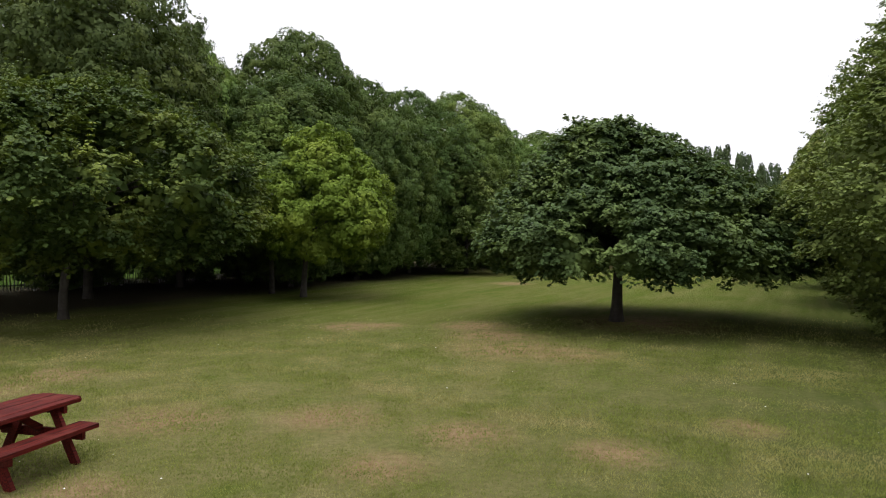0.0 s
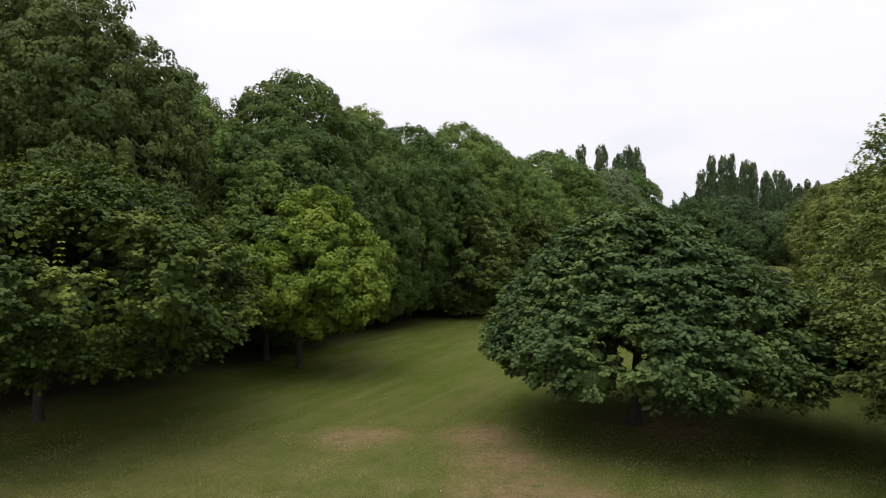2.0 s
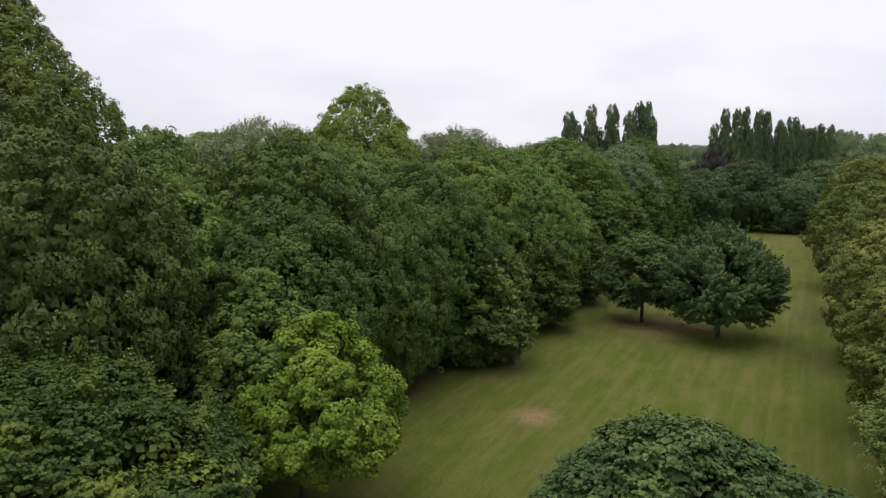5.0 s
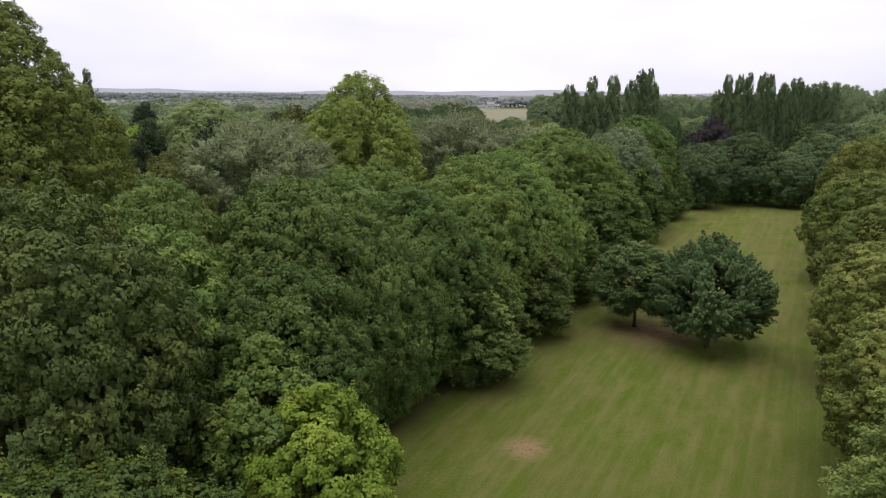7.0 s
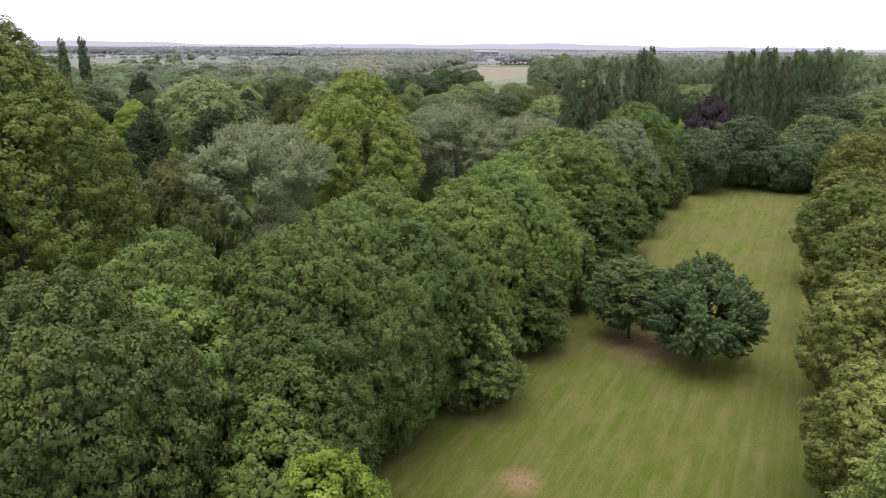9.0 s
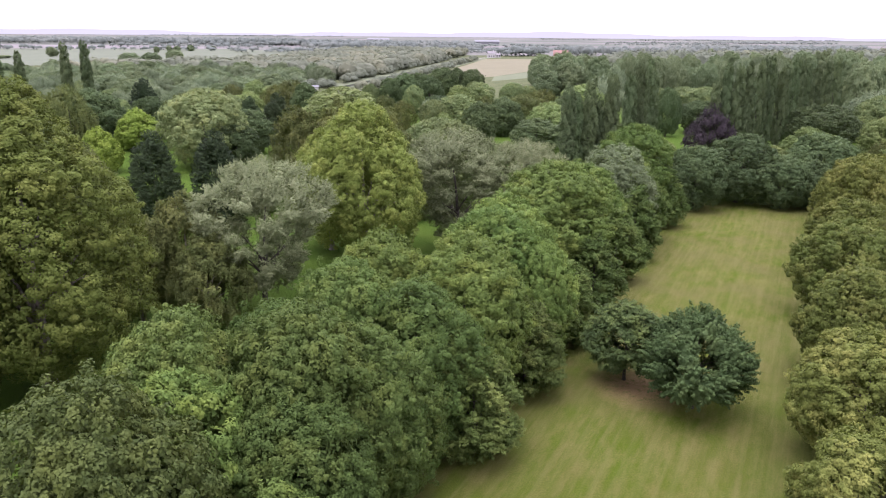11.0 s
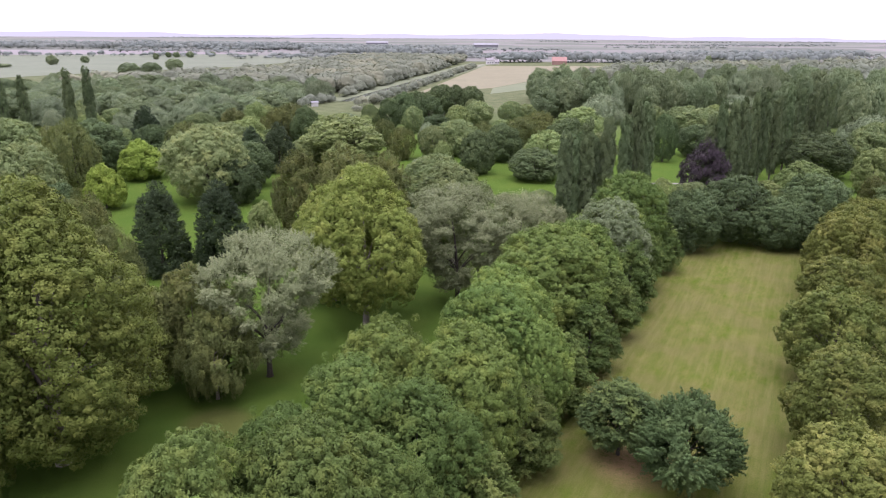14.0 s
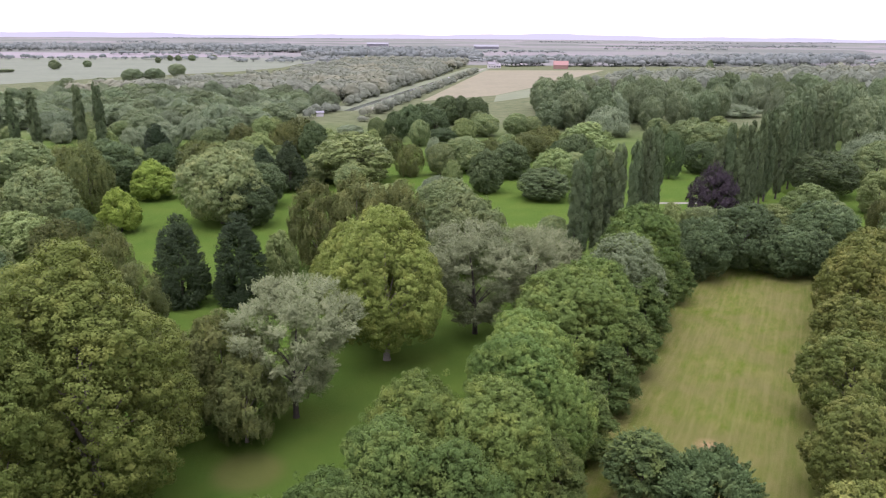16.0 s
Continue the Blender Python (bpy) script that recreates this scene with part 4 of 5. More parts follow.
grove(("round0", "round1"), ((-13.7, 255.0, 3.7, 9.4), (-29.4, 264.9, 3.4, 8.8), (-28.8, 303.5, 2.2, 4.2), (-5.5, 202.6, 4.1, 9.0), (10.0, 282.1, 5.9, 8.8), (22.6, 286.1, 5.1, 8.3), (30.3, 309.2, 3.2, 4.2), (38.3, 323.4, 2.9, 3.2),
                             (43.6, 308.1, 2.5, 3.8), (1.8, 208.2, 6.4, 10.0), (79.8, 257.4, 7.1, 9.5), (83.2, 246.9, 8.4, 10.0), (-83.7, 185.6, 3.8, 10.0), (-79.2, 231.1, 5.6, 9.0)), "round trees in the park")
grove(("mixed0",), ((122.5, 265.0, 6.0, 20.5), (130.0, 266.0, 6.0, 21.5), (144.0, 280.0, 6.5, 21.5), (151.5, 284.0, 6.0, 20.5), (135.0, 248.0, 5.5, 19.0), (142.0, 250.0, 5.5, 18.5), (112.0, 250.0, 5.5, 18.0), (158.0, 270.0, 6.0, 20.0)), "tall trees behind the poplars")
# poplars in rows
rp = random.Random(5)
for x, y, h in ((18.0, 120.0, 0.89), (20.0, 124.6, 0.82), (22.4, 125.2, 0.94), (24.2, 127.0, 0.78), (26.4, 127.4, 0.97), (31.3, 134.9, 0.94), (33.6, 138.3, 1.01), (35.4, 142.0, 0.99), (37.2, 145.4, 1.03), (40.0, 152.0, 0.93)):
    plant("poplar%d" % rp.randrange(2), x, y, rp.uniform(0.74, 0.92), h, group="row of poplars")
for x, y, h in ((52.0, 150.5, 0.85), (54.3, 150.9, 1.01), (56.6, 151.1, 0.99), (58.5, 151.4, 1.01), (63.0, 160.5, 0.92), (67.0, 166.0, 0.97), (69.6, 169.5, 1.0), (72.2, 172.9, 1.0), (76.2, 175.5, 1.0), (81.0, 184.0, 0.98),
                (84.5, 187.5, 1.0), (88.5, 193.0, 1.0), (93.0, 199.4, 1.03), (98.5, 205.0, 1.0), (104.0, 210.4, 1.02), (110.0, 217.0, 0.98)):
    plant("poplar%d" % rp.randrange(2), x, y, rp.uniform(0.76, 0.92), h * (1.0 if x < 60 else rp.uniform(0.9, 1.04)), group="row of poplars")
for x, y, h in ((-137.0, 224.0, 0.95), (-131.5, 226.0, 0.95), (-112.6, 217.0, 1.08), (-108.2, 220.0, 1.1)):
    plant("poplar0", x, y, 1.0, h, group="row of poplars")


# ---- the wood and country beyond ----
def open_ground(x, y):
    """Fairways, greens and fields that stay clear of trees."""
    if y < 124 and -2 < x - 0.5 * y + 22 < 26:
        return True
    for cx, cy, rx, ry in ((13, 156, 14, 20), (50, 165, 9, 24), (60, 190, 9, 22), (47, 218, 9, 26), (59, 255, 11, 26), (78, 176, 6, 20), (-64, 150, 9, 22), (-57, 136, 7, 14), (-37, 136, 7, 24), (-40, 105, 14, 14),
                           (-40, 300, 26, 24), (-15, 255, 9, 34), (42, 325, 26, 18), (83, 365, 15, 26), (143, 345, 14, 34), (122, 305, 11, 34), (-46, 80, 8, 8), (-24, 70, 9, 22), (-13, 88, 6, 12), (-84, 130, 8, 10)):
        if ((x - cx) / rx) ** 2 + ((y - cy) / ry) ** 2 < 1:
            return True
    return False


def scatter():
    r = random.Random(9)
    count = 0
    for _ in range(9000):
        y = 105 + 200 * r.random()
        x = r.uniform(-0.72, 0.72) * (y + 10)
        w = r.uniform(0.5, 0.9)
        if open_ground(x, y) or any((x - a) ** 2 + (y - b) ** 2 < (0.66 * (c + 4.5 * w)) ** 2 for a, b, c in PLACED):
            continue
        if -22 < x - 0.5 * y + 22 < 30 and y < 126:
            continue
        plant("mixed%d" % r.choice((2, 2, 3, 4, 4, 1)) if r.random() < 0.55 else "round%d" % r.randrange(2), x, y, w, r.uniform(0.5, 0.75), group="park trees beyond the lawn")
        count += 1
        if count >= 110:
            break


scatter()


# ---- far woods, hedges and fields ----
def wood_mesh(name, spots, mat, seed, blades=80, cover=0.28):
    """Many far crowns in one mesh: spots are rows of x, y, radius, height."""
    rng = np.random.default_rng(seed)
    sp = np.array(spots)
    n = len(sp) * blades
    i = np.repeat(np.arange(len(sp)), blades)
    v = unit(rng.normal(size=(n, 3)) + np.array([0, -0.15, 0.5]))
    r, h = sp[i, 2], sp[i, 3]
    lump = 0.93 + 0.12 * ripple(rng, v * 3 + sp[i, :1] * 0.7, 1.0) + 0.04 * rng.exponential(1.0, n)
    pos = np.stack((sp[i, 0] + v[:, 0] * r * lump, sp[i, 1] + v[:, 1] * r * lump, np.maximum(0.4, h * 0.5 + v[:, 2] * h * 0.5 * lump)), axis=1)
    nrm = unit(v + np.array([0, 0, 0.45]) + rng.normal(0, 0.18, (n, 3)))
    size = r * cover * rng.uniform(0.7, 1.3, n)
    verts, faces = barbs(pos, nrm, rng.normal(size=(n, 3)), size, size * 0.9)
    # a closed, lumpy body for each crown
    rings, segs = 4, 8
    lat = np.repeat(np.array([-0.25, 0.35, 0.85, 1.3]), segs)
    lon = np.tile(np.arange(segs) * 6.28318 / segs, rings)
    d = np.stack((np.cos(lat) * np.cos(lon), np.cos(lat) * np.sin(lon), np.sin(lat)), 1)
    k = len(sp)
    b = np.tile(d, (k, 1))
    ii = np.repeat(np.arange(k), rings * segs)
    bump = 0.86 + 0.12 * ripple(rng, b * 2.5 + sp[ii, :1] * 0.9, 1.3) + rng.normal(0, 0.05, len(b))
    body = np.stack((sp[ii, 0] + b[:, 0] * sp[ii, 2] * bump, sp[ii, 1] + b[:, 1] * sp[ii, 2] * bump, np.maximum(0.2, sp[ii, 3] * (0.5 + 0.5 * b[:, 2] * bump))), 1)
    r0, c0 = np.meshgrid(np.arange(rings - 1), np.arange(segs), indexing="ij")
    a0 = (r0 * segs + c0).ravel()
    a1 = (r0 * segs + (c0 + 1) % segs).ravel()
    quad = np.stack((a0, a1, a1 + segs, a0 + segs), 1)
    top = (rings - 1) * segs
    caps = np.array([[top, top + 1, top + 2, top + 3], [top, top + 3, top + 4, top + 7], [top + 4, top + 5, top + 6, top + 7]])
    quad = np.concatenate((quad, caps))
    allq = (quad[None] + (np.arange(k) * rings * segs)[:, None, None]).reshape(-1, 4) + len(verts)
    if np.asarray(faces).shape[1] == 3:
        allq = np.concatenate((allq[:, :3], allq[:, [0, 2, 3]]))
    return mesh_of(name, np.concatenate((verts, body)), np.concatenate((faces, allq)), mat)


def canal_x(y):
    return -63 + (y - 325) * 0.155


def line_at(points, v):
    """The height of a broken line over v."""
    return float(np.interp(v, [p[0] for p in points], [p[1] for p in points]))


def far_woods():
    r = random.Random(21)
    left, right, hedge = [], [], []
    # the wood by the canal, out to the crop field's edge; the nearest trees stand singly
    edge = ((300, -330), (392, -243), (461, -210), (536, -158), (600, -140), (760, -135), (1000, -120))
    near = []
    for _ in range(9000):
        y = 285 + 645 * r.random() ** 1.5
        x = r.uniform(line_at(edge, y), canal_x(y) - 9)
        if y < 420:
            if len(near) < 170 and not open_ground(x, y) and all((x - a) ** 2 + (y - b) ** 2 > 55 for a, b, c, d in near):
                near.append((x, y, r.uniform(4.5, 7.5), r.uniform(7, 11)))
        elif len(left) < 1150:
            left.append((x, y, r.uniform(4.2, 7.5), r.uniform(6.5, 11)))
    grove(("mixed0", "mixed1", "mixed0", "mixed0", "mixed1"), near, "trees of the far wood")
    # the tall wood behind the poplars
    near = []
    for _ in range(9000):
        x = r.uniform(38, 380)
        y = r.uniform(300, line_at(((38, 380), (111, 491), (160, 531), (289, 620), (380, 640)), x))
        if x > 0.72 * y or open_ground(x, y):
            continue
        if y < 430:
            if len(near) < 110 and all((x - a) ** 2 + (y - b) ** 2 > 60 for a, b, c, d in near):
                near.append((x, y, r.uniform(4.5, 7.0), r.uniform(12, 18)))
        elif len(right) < 700:
            right.append((x, y, r.uniform(4.5, 7.5), r.uniform(11, 18)))
    grove(("mixed0", "mixed0", "mixed1"), near, "trees of the tall wood")
    # bushes on both banks of the canal
    for _ in range(190):
        y = 325 + 430 * r.random()
        right.append((canal_x(y) + r.choice((-7.5, 19.0)) + r.uniform(-1.5, 2.5), y, r.uniform(1.8, 3.6), r.uniform(2.5, 5.5)))
    for _ in range(34):
        y = 960 + 2900 * r.random() ** 1.6
        x = r.uniform(-0.66, 0.66) * y
        a = r.uniform(-0.25, 0.25)
        length = r.uniform(80, 420) * (0.6 + y / 2500)
        step = 6 + y / 420
        for i in range(int(length / step)):
            if r.random() < 0.12:
                continue
            hedge.append((x + i * step * math.cos(a) + r.uniform(-3, 3), y + i * step * math.sin(a) + r.uniform(-6, 14), r.uniform(4.5, 8), r.uniform(4, 8)))
    for x0, y0, x1, y1, deep in ((-980, 1330, -380, 1430, 330), (-380, 1430, 40, 1180, 160), (-230, 1130, 40, 1080, 60), (130, 880, 520, 960, 60), (300, 1000, 640, 1120, 60), (60, 870, 110, 900, 30)):
        for _ in range(int(abs(x1 - x0) * (0.45 + deep / 500))):
            t = r.random()
            hedge.append((x0 + t * (x1 - x0), y0 + t * (y1 - y0) + r.uniform(0, deep), r.uniform(5, 9), r.uniform(8, 14)))
    grove(("mixed0",), ((-402.6, 743.3, 5.9, 9.4), (-394.7, 793.9, 4.4, 7.0), (-361.7, 904.0, 3.6, 7.3), (-373.1, 974.8, 3.9, 7.2), (-363.3, 976.7, 4.7, 7.2), (-346.5, 980.0, 4.7, 7.9), (-338.6, 1044.7, 5.0, 6.1), (-252.3, 576.9, 8.1, 9.5),
                        (-238.3, 585.4, 7.5, 9.6), (-245.7, 654.8, 7.3, 10.2), (-282.6, 535.4, 5.1, 4.8), (-265.2, 549.4, 5.3, 4.1), (-419.4, 687.2, 7.7, 3.1), (-197.0, 597.4, 5.7, 4.4), (270.3, 784.2, 3.8, 12.7)), "trees between the fields")
    tagged(new("far_wood", wood_mesh("far_wood", left, M_HAZYWOOD, 1, 130, 0.23)), "dense green wood beside the canal, greyed for haze", "woodland", kind="stuff")
    tagged(new("far_wood", wood_mesh("far_wood", right, M_HAZYWOOD, 2, 140, 0.21)), "dense grey-green wood behind the poplars", "woodland", kind="stuff")
    tagged(new("far_hedges", wood_mesh("far_hedges", hedge, M_HAZYHEDGE, 3, 16, 0.34)), "hedges and copses between distant fields, greyed for haze", "hedge", kind="stuff")


far_woods()


def sheet(name, corners, mat, label, category, z=0.06):
    bm = bmesh.new()
    bm.faces.new([bm.verts.new((x, y, z)) for x, y in corners])
    me = bpy.data.meshes.new(name)
    bm.to_mesh(me)
    bm.free()
    me.materials.append(mat)
    return tagged(new(name, me), label, category, kind="structure")


M_CROP = plain_material("pale_crop", (0.090, 0.108, 0.066), (0.115, 0.133, 0.084), 0.02, 0.95, 0.1)
M_PLOUGH = plain_material("bare_soil", (0.145, 0.132, 0.126), (0.18, 0.166, 0.156), 0.02, 0.95, 0.1)
M_STUBBLE = plain_material("ripe_corn", (0.128, 0.121, 0.066), (0.158, 0.146, 0.085), 0.03, 0.95, 0.1)
M_TRACK = plain_material("pale_track", (0.15, 0.145, 0.12), (0.20, 0.19, 0.155), 0.1, 0.95, 0.1)
M_WATER = plain_material("canal_water", (0.05, 0.06, 0.05), (0.07, 0.08, 0.06), 0.2, 0.12, 0.05, spec=0.5)
M_VERGE = plain_material("rough_grass", (0.088, 0.108, 0.055), (0.125, 0.142, 0.075), 0.08, 0.95, 0.2)
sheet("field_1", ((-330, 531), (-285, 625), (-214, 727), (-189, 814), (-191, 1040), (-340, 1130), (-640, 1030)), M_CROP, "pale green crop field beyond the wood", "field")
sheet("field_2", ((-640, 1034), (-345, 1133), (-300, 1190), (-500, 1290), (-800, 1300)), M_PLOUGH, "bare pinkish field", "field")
sheet("field_3", ((-20, 425), (34, 786), (164, 806), (72, 574), (26, 470)), M_STUBBLE, "ripe golden corn field beside the canal", "field")
sheet("field_4", ((26, 468), (72, 570), (62, 480), (22, 424)), M_VERGE, "rough green strip along the corn", "field", 0.07)
sheet("canal_bank", ((-66, 370), (-38, 370), (42, 830), (16, 830)), M_VERGE, "grassy bank of the canal", "bank", 0.08)
sheet("canal", ((-57, 370), (-52, 370), (28, 830), (25, 830)), M_WATER, "straight canal between grass banks", "canal", 0.10)
sheet("track", ((-47, 370), (-44, 370), (37, 830), (34, 830)), M_TRACK, "pale track along the canal", "track", 0.12)
sheet("path", ((45, 169.2), (56, 169.4), (56, 171), (45, 170.8)), M_TRACK, "pale gravel path across the grass", "path", 0.03)


def backdrop():
    """A plain rim of hills at the horizon, its mist put in as an even glow."""
    m, n, l, out = base_material("mist_glow")
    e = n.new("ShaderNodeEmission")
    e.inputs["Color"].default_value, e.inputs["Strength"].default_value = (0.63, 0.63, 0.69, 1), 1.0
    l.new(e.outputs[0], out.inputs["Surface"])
    r = np.random.default_rng(4)
    a = np.radians(np.linspace(28, 152, 240))
    wave = 24 + 7 * np.sin(a * 9 + 1) + 4 * np.sin(a * 23) + 2.5 * np.sin(a * 61 + 2) + r.uniform(-1, 1, 240)
    x, y = 4600 * np.cos(a), 4600 * np.sin(a)
    v = np.concatenate((np.stack((x, y, np.full(240, -5.0)), 1), np.stack((x, y, wave), 1)))
    i = np.arange(239)
    f = np.stack((i, i + 1, i + 241, i + 240), 1)
    tagged(new("backdrop", mesh_of("backdrop", v, f, m)), "grey-blue hills along the horizon, glowing to look misty", "distance", kind="structure")


backdrop()


# ---- far buildings ----
def block(bm, x0, y0, z0, x1, y1, z1):
    """A box into bm."""
    c = [bm.verts.new((x, y, z)) for z in (z0, z1) for x, y in ((x0, y0), (x1, y0), (x1, y1), (x0, y1))]
    for q in ((3, 2, 1, 0), (4, 5, 6, 7), (0, 1, 5, 4), (1, 2, 6, 5), (2, 3, 7, 6), (3, 0, 4, 7)):
        bm.faces.new([c[i] for i in q])
    return c


def boxes(*dims):
    bm = bmesh.new()
    for d in dims:
        block(bm, *d)
    return bm


def gable(w, d, z, rise, over=0.4):
    """A solid gabled roof over a w by d plan, ridge along x."""
    bm = bmesh.new()
    w, d = w / 2 + over, d / 2 + over
    p = [bm.verts.new(c) for c in ((-w, -d, z), (w, -d, z), (w, d, z), (-w, d, z), (-w, 0, z + rise), (w, 0, z + rise))]
    for q in ((0, 1, 5, 4), (2, 3, 4, 5), (0, 4, 3), (1, 2, 5), (3, 2, 1, 0)):
        bm.faces.new([p[i] for i in q])
    return bm


M_WHITEWALL = plain_material("white_render", (0.46, 0.45, 0.43), (0.55, 0.54, 0.52), 0.6, 0.8, 0.1)
M_REDROOF = plain_material("red_tiles", (0.22, 0.125, 0.105), (0.28, 0.165, 0.14), 1.0, 0.8, 0.3)
M_GREYROOF = plain_material("slate", (0.16, 0.15, 0.15), (0.24, 0.23, 0.23), 1.0, 0.7, 0.3)
M_BRICK = plain_material("brick", (0.22, 0.14, 0.11), (0.30, 0.19, 0.15), 1.0, 0.85, 0.3)
M_PANE = plain_material("dark_pane", (0.03, 0.035, 0.04), (0.05, 0.055, 0.06), 1.0, 0.15, 0.0, spec=0.5)
M_SHEET = plain_material("pale_metal_sheet", (0.13, 0.135, 0.14), (0.17, 0.17, 0.175), 0.3, 0.45, 0.1)


def house(name, x, y, turn, w, d, eaves, rise, wall, roof, label, category, windows=3):
    ob = new(name, None)
    ob.matrix_basis = pose(x, y, 0, 0, 0, turn)
    part("wall", boxes((-w / 2, -d / 2, -0.2, w / 2, d / 2, eaves)), wall, ob)
    r = part("roof", gable(w, d, eaves + 0.003, rise), roof, ob)
    if windows:
        part("chimney", boxes((w * 0.3, -0.5, eaves + rise * 0.4, w * 0.3 + 0.8, 0.5, eaves + rise + 1.0)), wall, r)
    for i in range(windows):
        cx = -w / 2 + w * (i + 0.5) / windows
        for z in ((1.0, 3.6) if eaves > 5 else (1.0,)):
            part("window", boxes((cx - 0.6, -d / 2 - 0.05, z, cx + 0.6, -d / 2 + 0.05, z + 1.3)), M_PANE, ob)
    return tagged(ob, label, category)


house("farmhouse", 43, 836, 8, 8, 6, 4.4, 2.6, M_WHITEWALL, M_GREYROOF, "white rendered farmhouse with slate roof", "house")
house("farm_outbuilding", 51, 842, 8, 5, 4.5, 2.4, 1.8, M_WHITEWALL, M_GREYROOF, "low white outbuilding beside the farmhouse", "outbuilding", 2)
house("barn", 121, 836, -6, 16, 10, 4.0, 4.6, M_BRICK, M_REDROOF, "large brick barn with red tiled roof", "barn", 0)
house("white_shed", 84, 1840, 3, 60, 26, 6, 4, M_SHEET, M_SHEET, "long white farm shed in the distance", "shed", 0)
house("white_shed", -210, 2100, 0, 60, 24, 6, 4, M_SHEET, M_SHEET, "pale farm shed between distant fields", "shed", 0)
house("white_hut", -64.5, 345, 20, 3.0, 2.2, 1.8, 0.7, M_WHITEWALL, M_SHEET, "small white hut beside the canal", "hut", 0)

# ---- picnic table ----
def red_stain():
    """Maroon wood stain, with grain along the boards, faded and worn in patches."""
    m = bpy.data.materials.new("red_stained_wood")
    m.use_nodes = True
    nt = m.node_tree
    b = nt.nodes["Principled BSDF"]
    tc = nt.nodes.new("ShaderNodeTexCoord")
    mp = nt.nodes.new("ShaderNodeMapping")
    mp.inputs["Scale"].default_value = (2.5, 55.0, 55.0)
    nt.links.new(tc.outputs["Object"], mp.inputs["Vector"])
    grain = nt.nodes.new("ShaderNodeTexNoise")
    grain.inputs["Scale"].default_value = 1.0
    grain.inputs["Detail"].default_value = 5.0
    nt.links.new(mp.outputs["Vector"], grain.inputs["Vector"])
    wear = nt.nodes.new("ShaderNodeTexNoise")
    wear.inputs["Scale"].default_value = 4.0
    wear.inputs["Detail"].default_value = 4.0
    nt.links.new(tc.outputs["Object"], wear.inputs["Vector"])
    ramp = nt.nodes.new("ShaderNodeValToRGB")
    ramp.color_ramp.elements[0].position = 0.32
    ramp.color_ramp.elements[0].color = (0.020, 0.003, 0.002, 1)
    ramp.color_ramp.elements[1].position = 0.68
    ramp.color_ramp.elements[1].color = (0.095, 0.010, 0.006, 1)
    nt.links.new(grain.outputs["Fac"], ramp.inputs["Fac"])
    fade = nt.nodes.new("ShaderNodeMapRange")
    fade.inputs["From Min"].default_value = 0.52
    fade.inputs["From Max"].default_value = 0.75
    fade.inputs["To Max"].default_value = 0.5
    nt.links.new(wear.outputs["Fac"], fade.inputs["Value"])
    mix = nt.nodes.new("ShaderNodeMixRGB")
    mix.inputs["Color2"].default_value = (0.130, 0.034, 0.022, 1)
    nt.links.new(fade.outputs["Result"], mix.inputs["Fac"])
    nt.links.new(ramp.outputs["Color"], mix.inputs["Color1"])
    nt.links.new(mix.outputs["Color"], b.inputs["Base Color"])
    b.inputs["Roughness"].default_value = 0.72
    b.inputs["Specular IOR Level"].default_value = 0.1
    bump = nt.nodes.new("ShaderNodeBump")
    bump.inputs["Strength"].default_value = 0.5
    bump.inputs["Distance"].default_value = 0.004
    nt.links.new(grain.outputs["Fac"], bump.inputs["Height"])
    nt.links.new(bump.outputs["Normal"], b.inputs["Normal"])
    return m


M_REDWOOD = red_stain()


def plank(length, width, thick, cut=0):
    """A board along x with rounded edges; cut (-1 or 1) takes the corners off its outer side."""
    bm = bmesh.new()
    block(bm, -length / 2, -width / 2, -thick / 2, length / 2, width / 2, thick / 2)
    if cut:
        ends = [e for e in bm.edges if abs(e.verts[0].co.z - e.verts[1].co.z) > 1e-4 and e.verts[0].co.y * cut > 0]
        bmesh.ops.bevel(bm, geom=ends, offset=0.07, segments=3, affect="EDGES")
    sharp = [e for e in bm.edges if e.calc_face_angle(0) > 0.7]
    bmesh.ops.bevel(bm, geom=sharp, offset=min(0.008, thick * 0.25), segments=2, affect="EDGES")
    return bm


def beam(p, q, width, thick):
    """A squared timber from p to q."""
    p, q = Vector(p), Vector(q)
    bm = plank((q - p).length, width, thick)
    turn = (q - p).to_track_quat("X", "Z").to_matrix().to_4x4()
    bm.transform(Matrix.Translation((p + q) / 2) @ turn)
    return bm


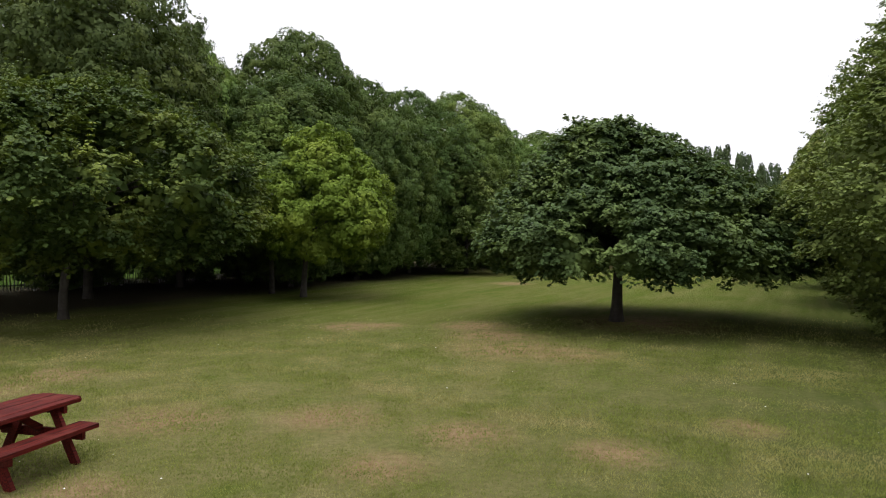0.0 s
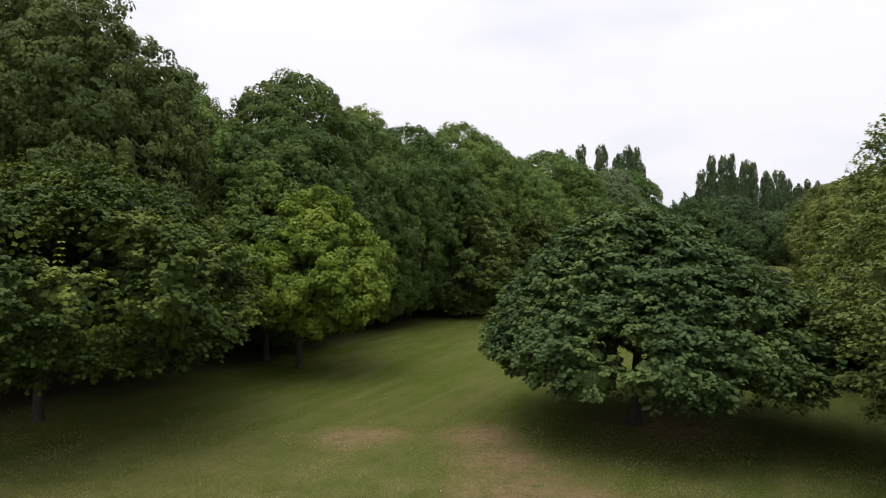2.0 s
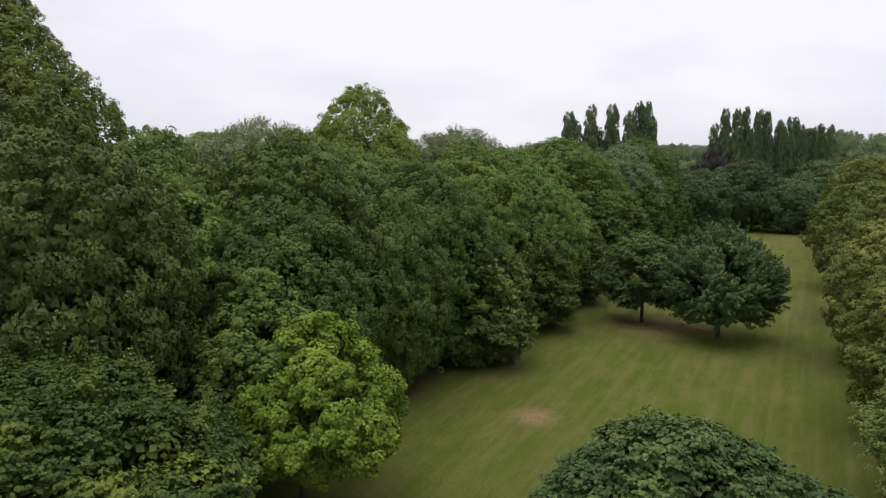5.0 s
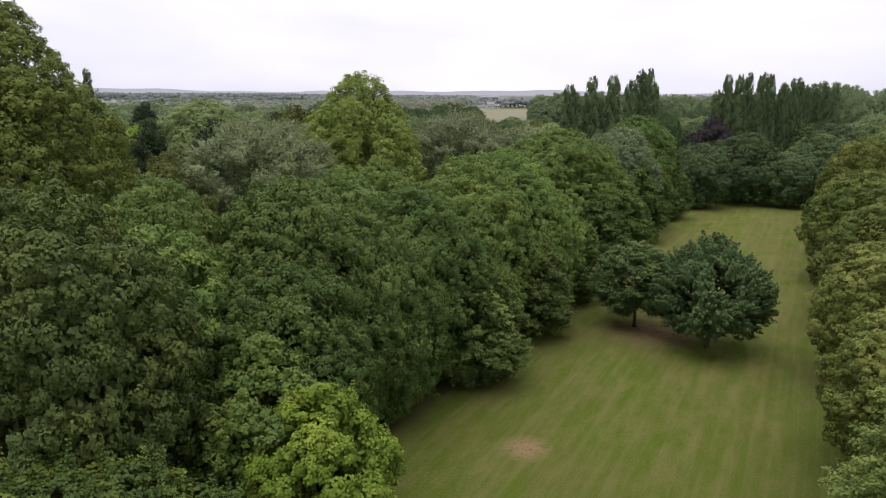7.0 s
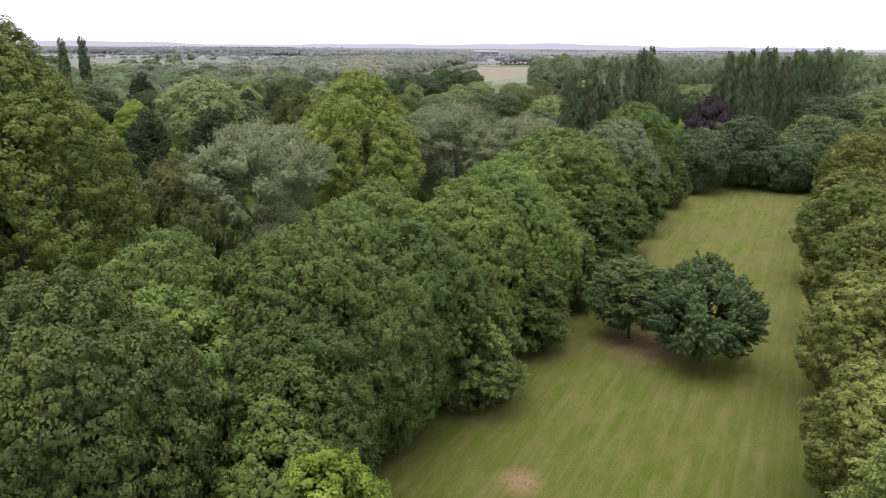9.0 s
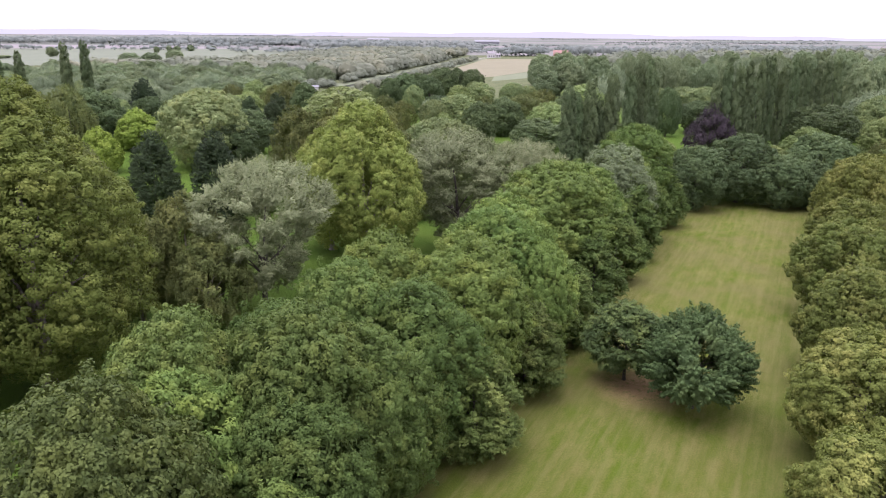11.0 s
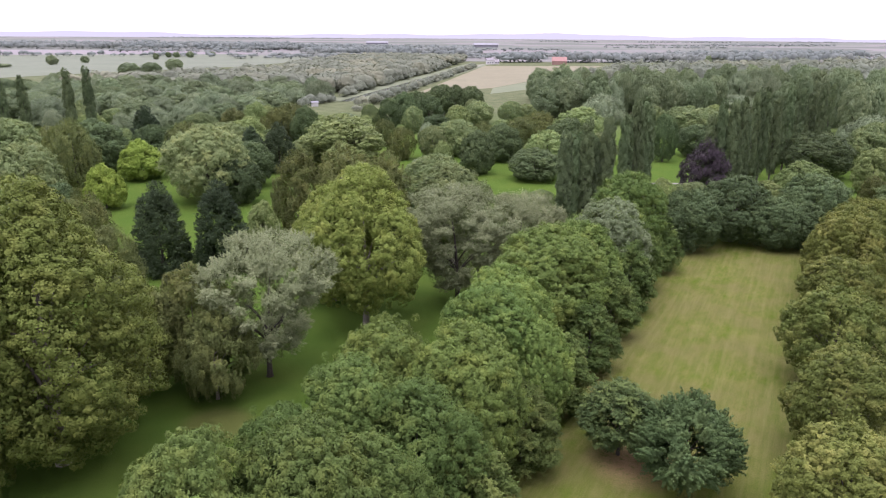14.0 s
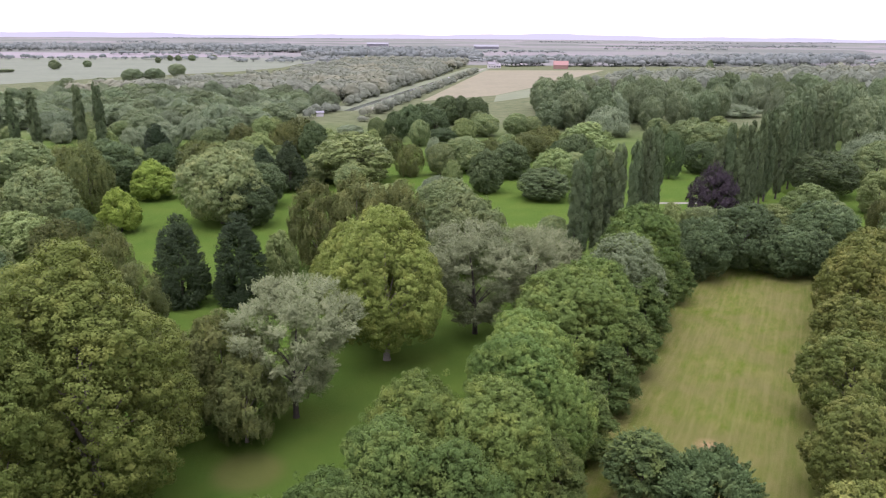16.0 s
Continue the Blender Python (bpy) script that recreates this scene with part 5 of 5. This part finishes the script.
def picnic_table(x, y, turn):
    ob = new("picnic_table", None)
    ob.matrix_basis = pose(x, y, 0, 0, 0, turn)
    rnd = random.Random(3)
    for i in range(5):
        bm = plank(1.60 + rnd.uniform(-0.006, 0.006), 0.138, 0.05, {0: -1, 4: 1}.get(i, 0))
        bm.transform(Matrix.Translation((0, (i - 2) * 0.1425, 0.675 + rnd.uniform(-0.002, 0.002))))
        part("tabletop_plank", bm, M_REDWOOD, ob)
    for side in (-1, 1):
        for i in range(2):
            bm = plank(1.37 - 0.02 * i, 0.138, 0.05)
            bm.transform(Matrix.Translation((0, side * (0.50 + (i - 0.5) * 0.1425), 0.405)))
            part("seat_plank", bm, M_REDWOOD, ob)
    for e in (-0.5, 0.5):
        s = 1 if e > 0 else -1
        part("crossbar", beam((e, -0.33, 0.605), (e, 0.33, 0.605), 0.05, 0.09), M_REDWOOD, ob)
        part("seat_bearer", beam((e, -0.58, 0.327), (e, 0.58, 0.327), 0.05, 0.105), M_REDWOOD, ob)
        for side in (-1, 1):
            part("leg", beam((e - s * 0.052, side * 0.20, 0.65), (e - s * 0.052, side * 0.52, -0.01), 0.05, 0.10), M_REDWOOD, ob)
        part("brace", beam((e - 0.03 * s, 0, 0.37), (s * 0.08, 0, 0.64), 0.045, 0.08), M_REDWOOD, ob)
    return tagged(ob, "red-stained wooden picnic table with attached benches", "picnic table")


picnic_table(-4.81, 7.93, 75.5)

# ---- picket fence behind the belt ----
M_FENCE = plain_material("weathered_fence", (0.20, 0.19, 0.17), (0.34, 0.33, 0.30), 6.0, 0.85, 0.4)


def fence_panels():
    r = random.Random(8)
    bm = boxes((-0.022, -0.011, 0.06, 0.022, 0.011, 1.02))
    picket = bpy.data.meshes.new("picket")
    bm.to_mesh(picket)
    bm.free()
    picket.materials.append(M_FENCE)
    x0, y0, x1, y1 = -23.0, 25.0, -9.0, 45.0
    turn = math.degrees(math.atan2(y1 - y0, x1 - x0))
    total = math.hypot(x1 - x0, y1 - y0)
    count = 12
    step = total / count
    for i in range(count):
        f = new("fence_panel", None)
        t = i / count
        f.matrix_basis = pose(x0 + t * (x1 - x0), y0 + t * (y1 - y0), 0, 0, 0, turn)
        part("post", boxes((-0.045, -0.045, -0.2, 0.045, 0.045, 1.12)), M_FENCE, f)
        for z in (0.28, 0.82):
            part("rail", boxes((0.045, 0.013, z - 0.035, step - 0.045, 0.045, z + 0.035)), M_FENCE, f)
        for k in range(13):
            p = part("picket", picket, M_FENCE, f)
            p.location = (0.16 + k * (step - 0.22) / 12.5, 0, r.uniform(-0.03, 0.02))
            p.rotation_euler = (0, r.uniform(-0.05, 0.05), 0)
        tagged(f, "weathered grey picket fence panel under the trees", "fence", "picket fence")


fence_panels()


# ---- grass blades and clover on the near lawn ----
def grass():
    rng = np.random.default_rng(77)
    n = 460000
    y = 3.0 + 20.0 * rng.uniform(0, 1, n) ** 1.5
    x = rng.uniform(-0.68, 0.68, n) * (y + 1.5)
    thick = ripple(rng, np.stack((x, y, x * 0), 1), 1.6) + 0.5 * ripple(rng, np.stack((x, y, x * 0), 1), 5.0)
    keep = (thick > rng.uniform(-1.8, 0.8, n)) & (y > 3.0 + 4.0 * rng.uniform(0, 1, n)) & (y < 12.0 + 11.0 * rng.uniform(0, 1, n))
    x, y, thick = x[keep], y[keep], thick[keep]
    n = len(x)
    a = rng.uniform(0, 6.283, n)
    h = rng.uniform(0.010, 0.030, n) * (1 + 0.5 * np.clip(thick, 0, 1)) * (0.8 + 0.03 * y)
    w = 0.003 + 0.0004 * y
    lean = rng.normal(0, 0.5, (n, 2)) * h[:, None]
    d = np.stack((np.cos(a), np.sin(a)), 1) * w[:, None]
    p0 = np.stack((x + d[:, 0], y + d[:, 1], np.zeros(n)), 1)
    p1 = np.stack((x - d[:, 0], y - d[:, 1], np.zeros(n)), 1)
    p2 = np.stack((x + lean[:, 0], y + lean[:, 1], h), 1)
    v = np.stack((p0, p1, p2), 1).reshape(-1, 3)
    mat = leaf_material("grass_blade", (0.070, 0.100, 0.014), (0.225, 0.235, 0.058), (0.33, 0.275, 0.120), 0.8, 0.6, 0.3)
    tagged(new("grass", mesh_of("grass", v, np.arange(len(v), dtype=np.int32).reshape(-1, 3), mat)), "short mown grass blades, green and straw", "grass", kind="stuff")


grass()


def clover():
    """Small white clover heads, as low six-sided domes."""
    r = random.Random(15)
    verts, faces = [], []
    for _ in range(48):
        y = 6.5 + 20 * r.random()
        x = r.uniform(-0.6, 0.62) * y
        s = r.uniform(0.006, 0.013)
        o = len(verts)
        verts.append((x, y, 0.035 + s))
        for k in range(6):
            verts.append((x + s * math.cos(k * 1.0472), y + s * math.sin(k * 1.0472), 0.035))
        for k in range(6):
            faces.append((o, o + 1 + k, o + 1 + (k + 1) % 6))
    mat = plain_material("white_petals", (0.70, 0.69, 0.64), (0.82, 0.81, 0.78), 20, 0.8, 0.1)
    tagged(new("clover_flowers", mesh_of("clover_flowers", verts, faces, mat)), "scattered white clover heads in the lawn", "flower", kind="stuff")


clover()
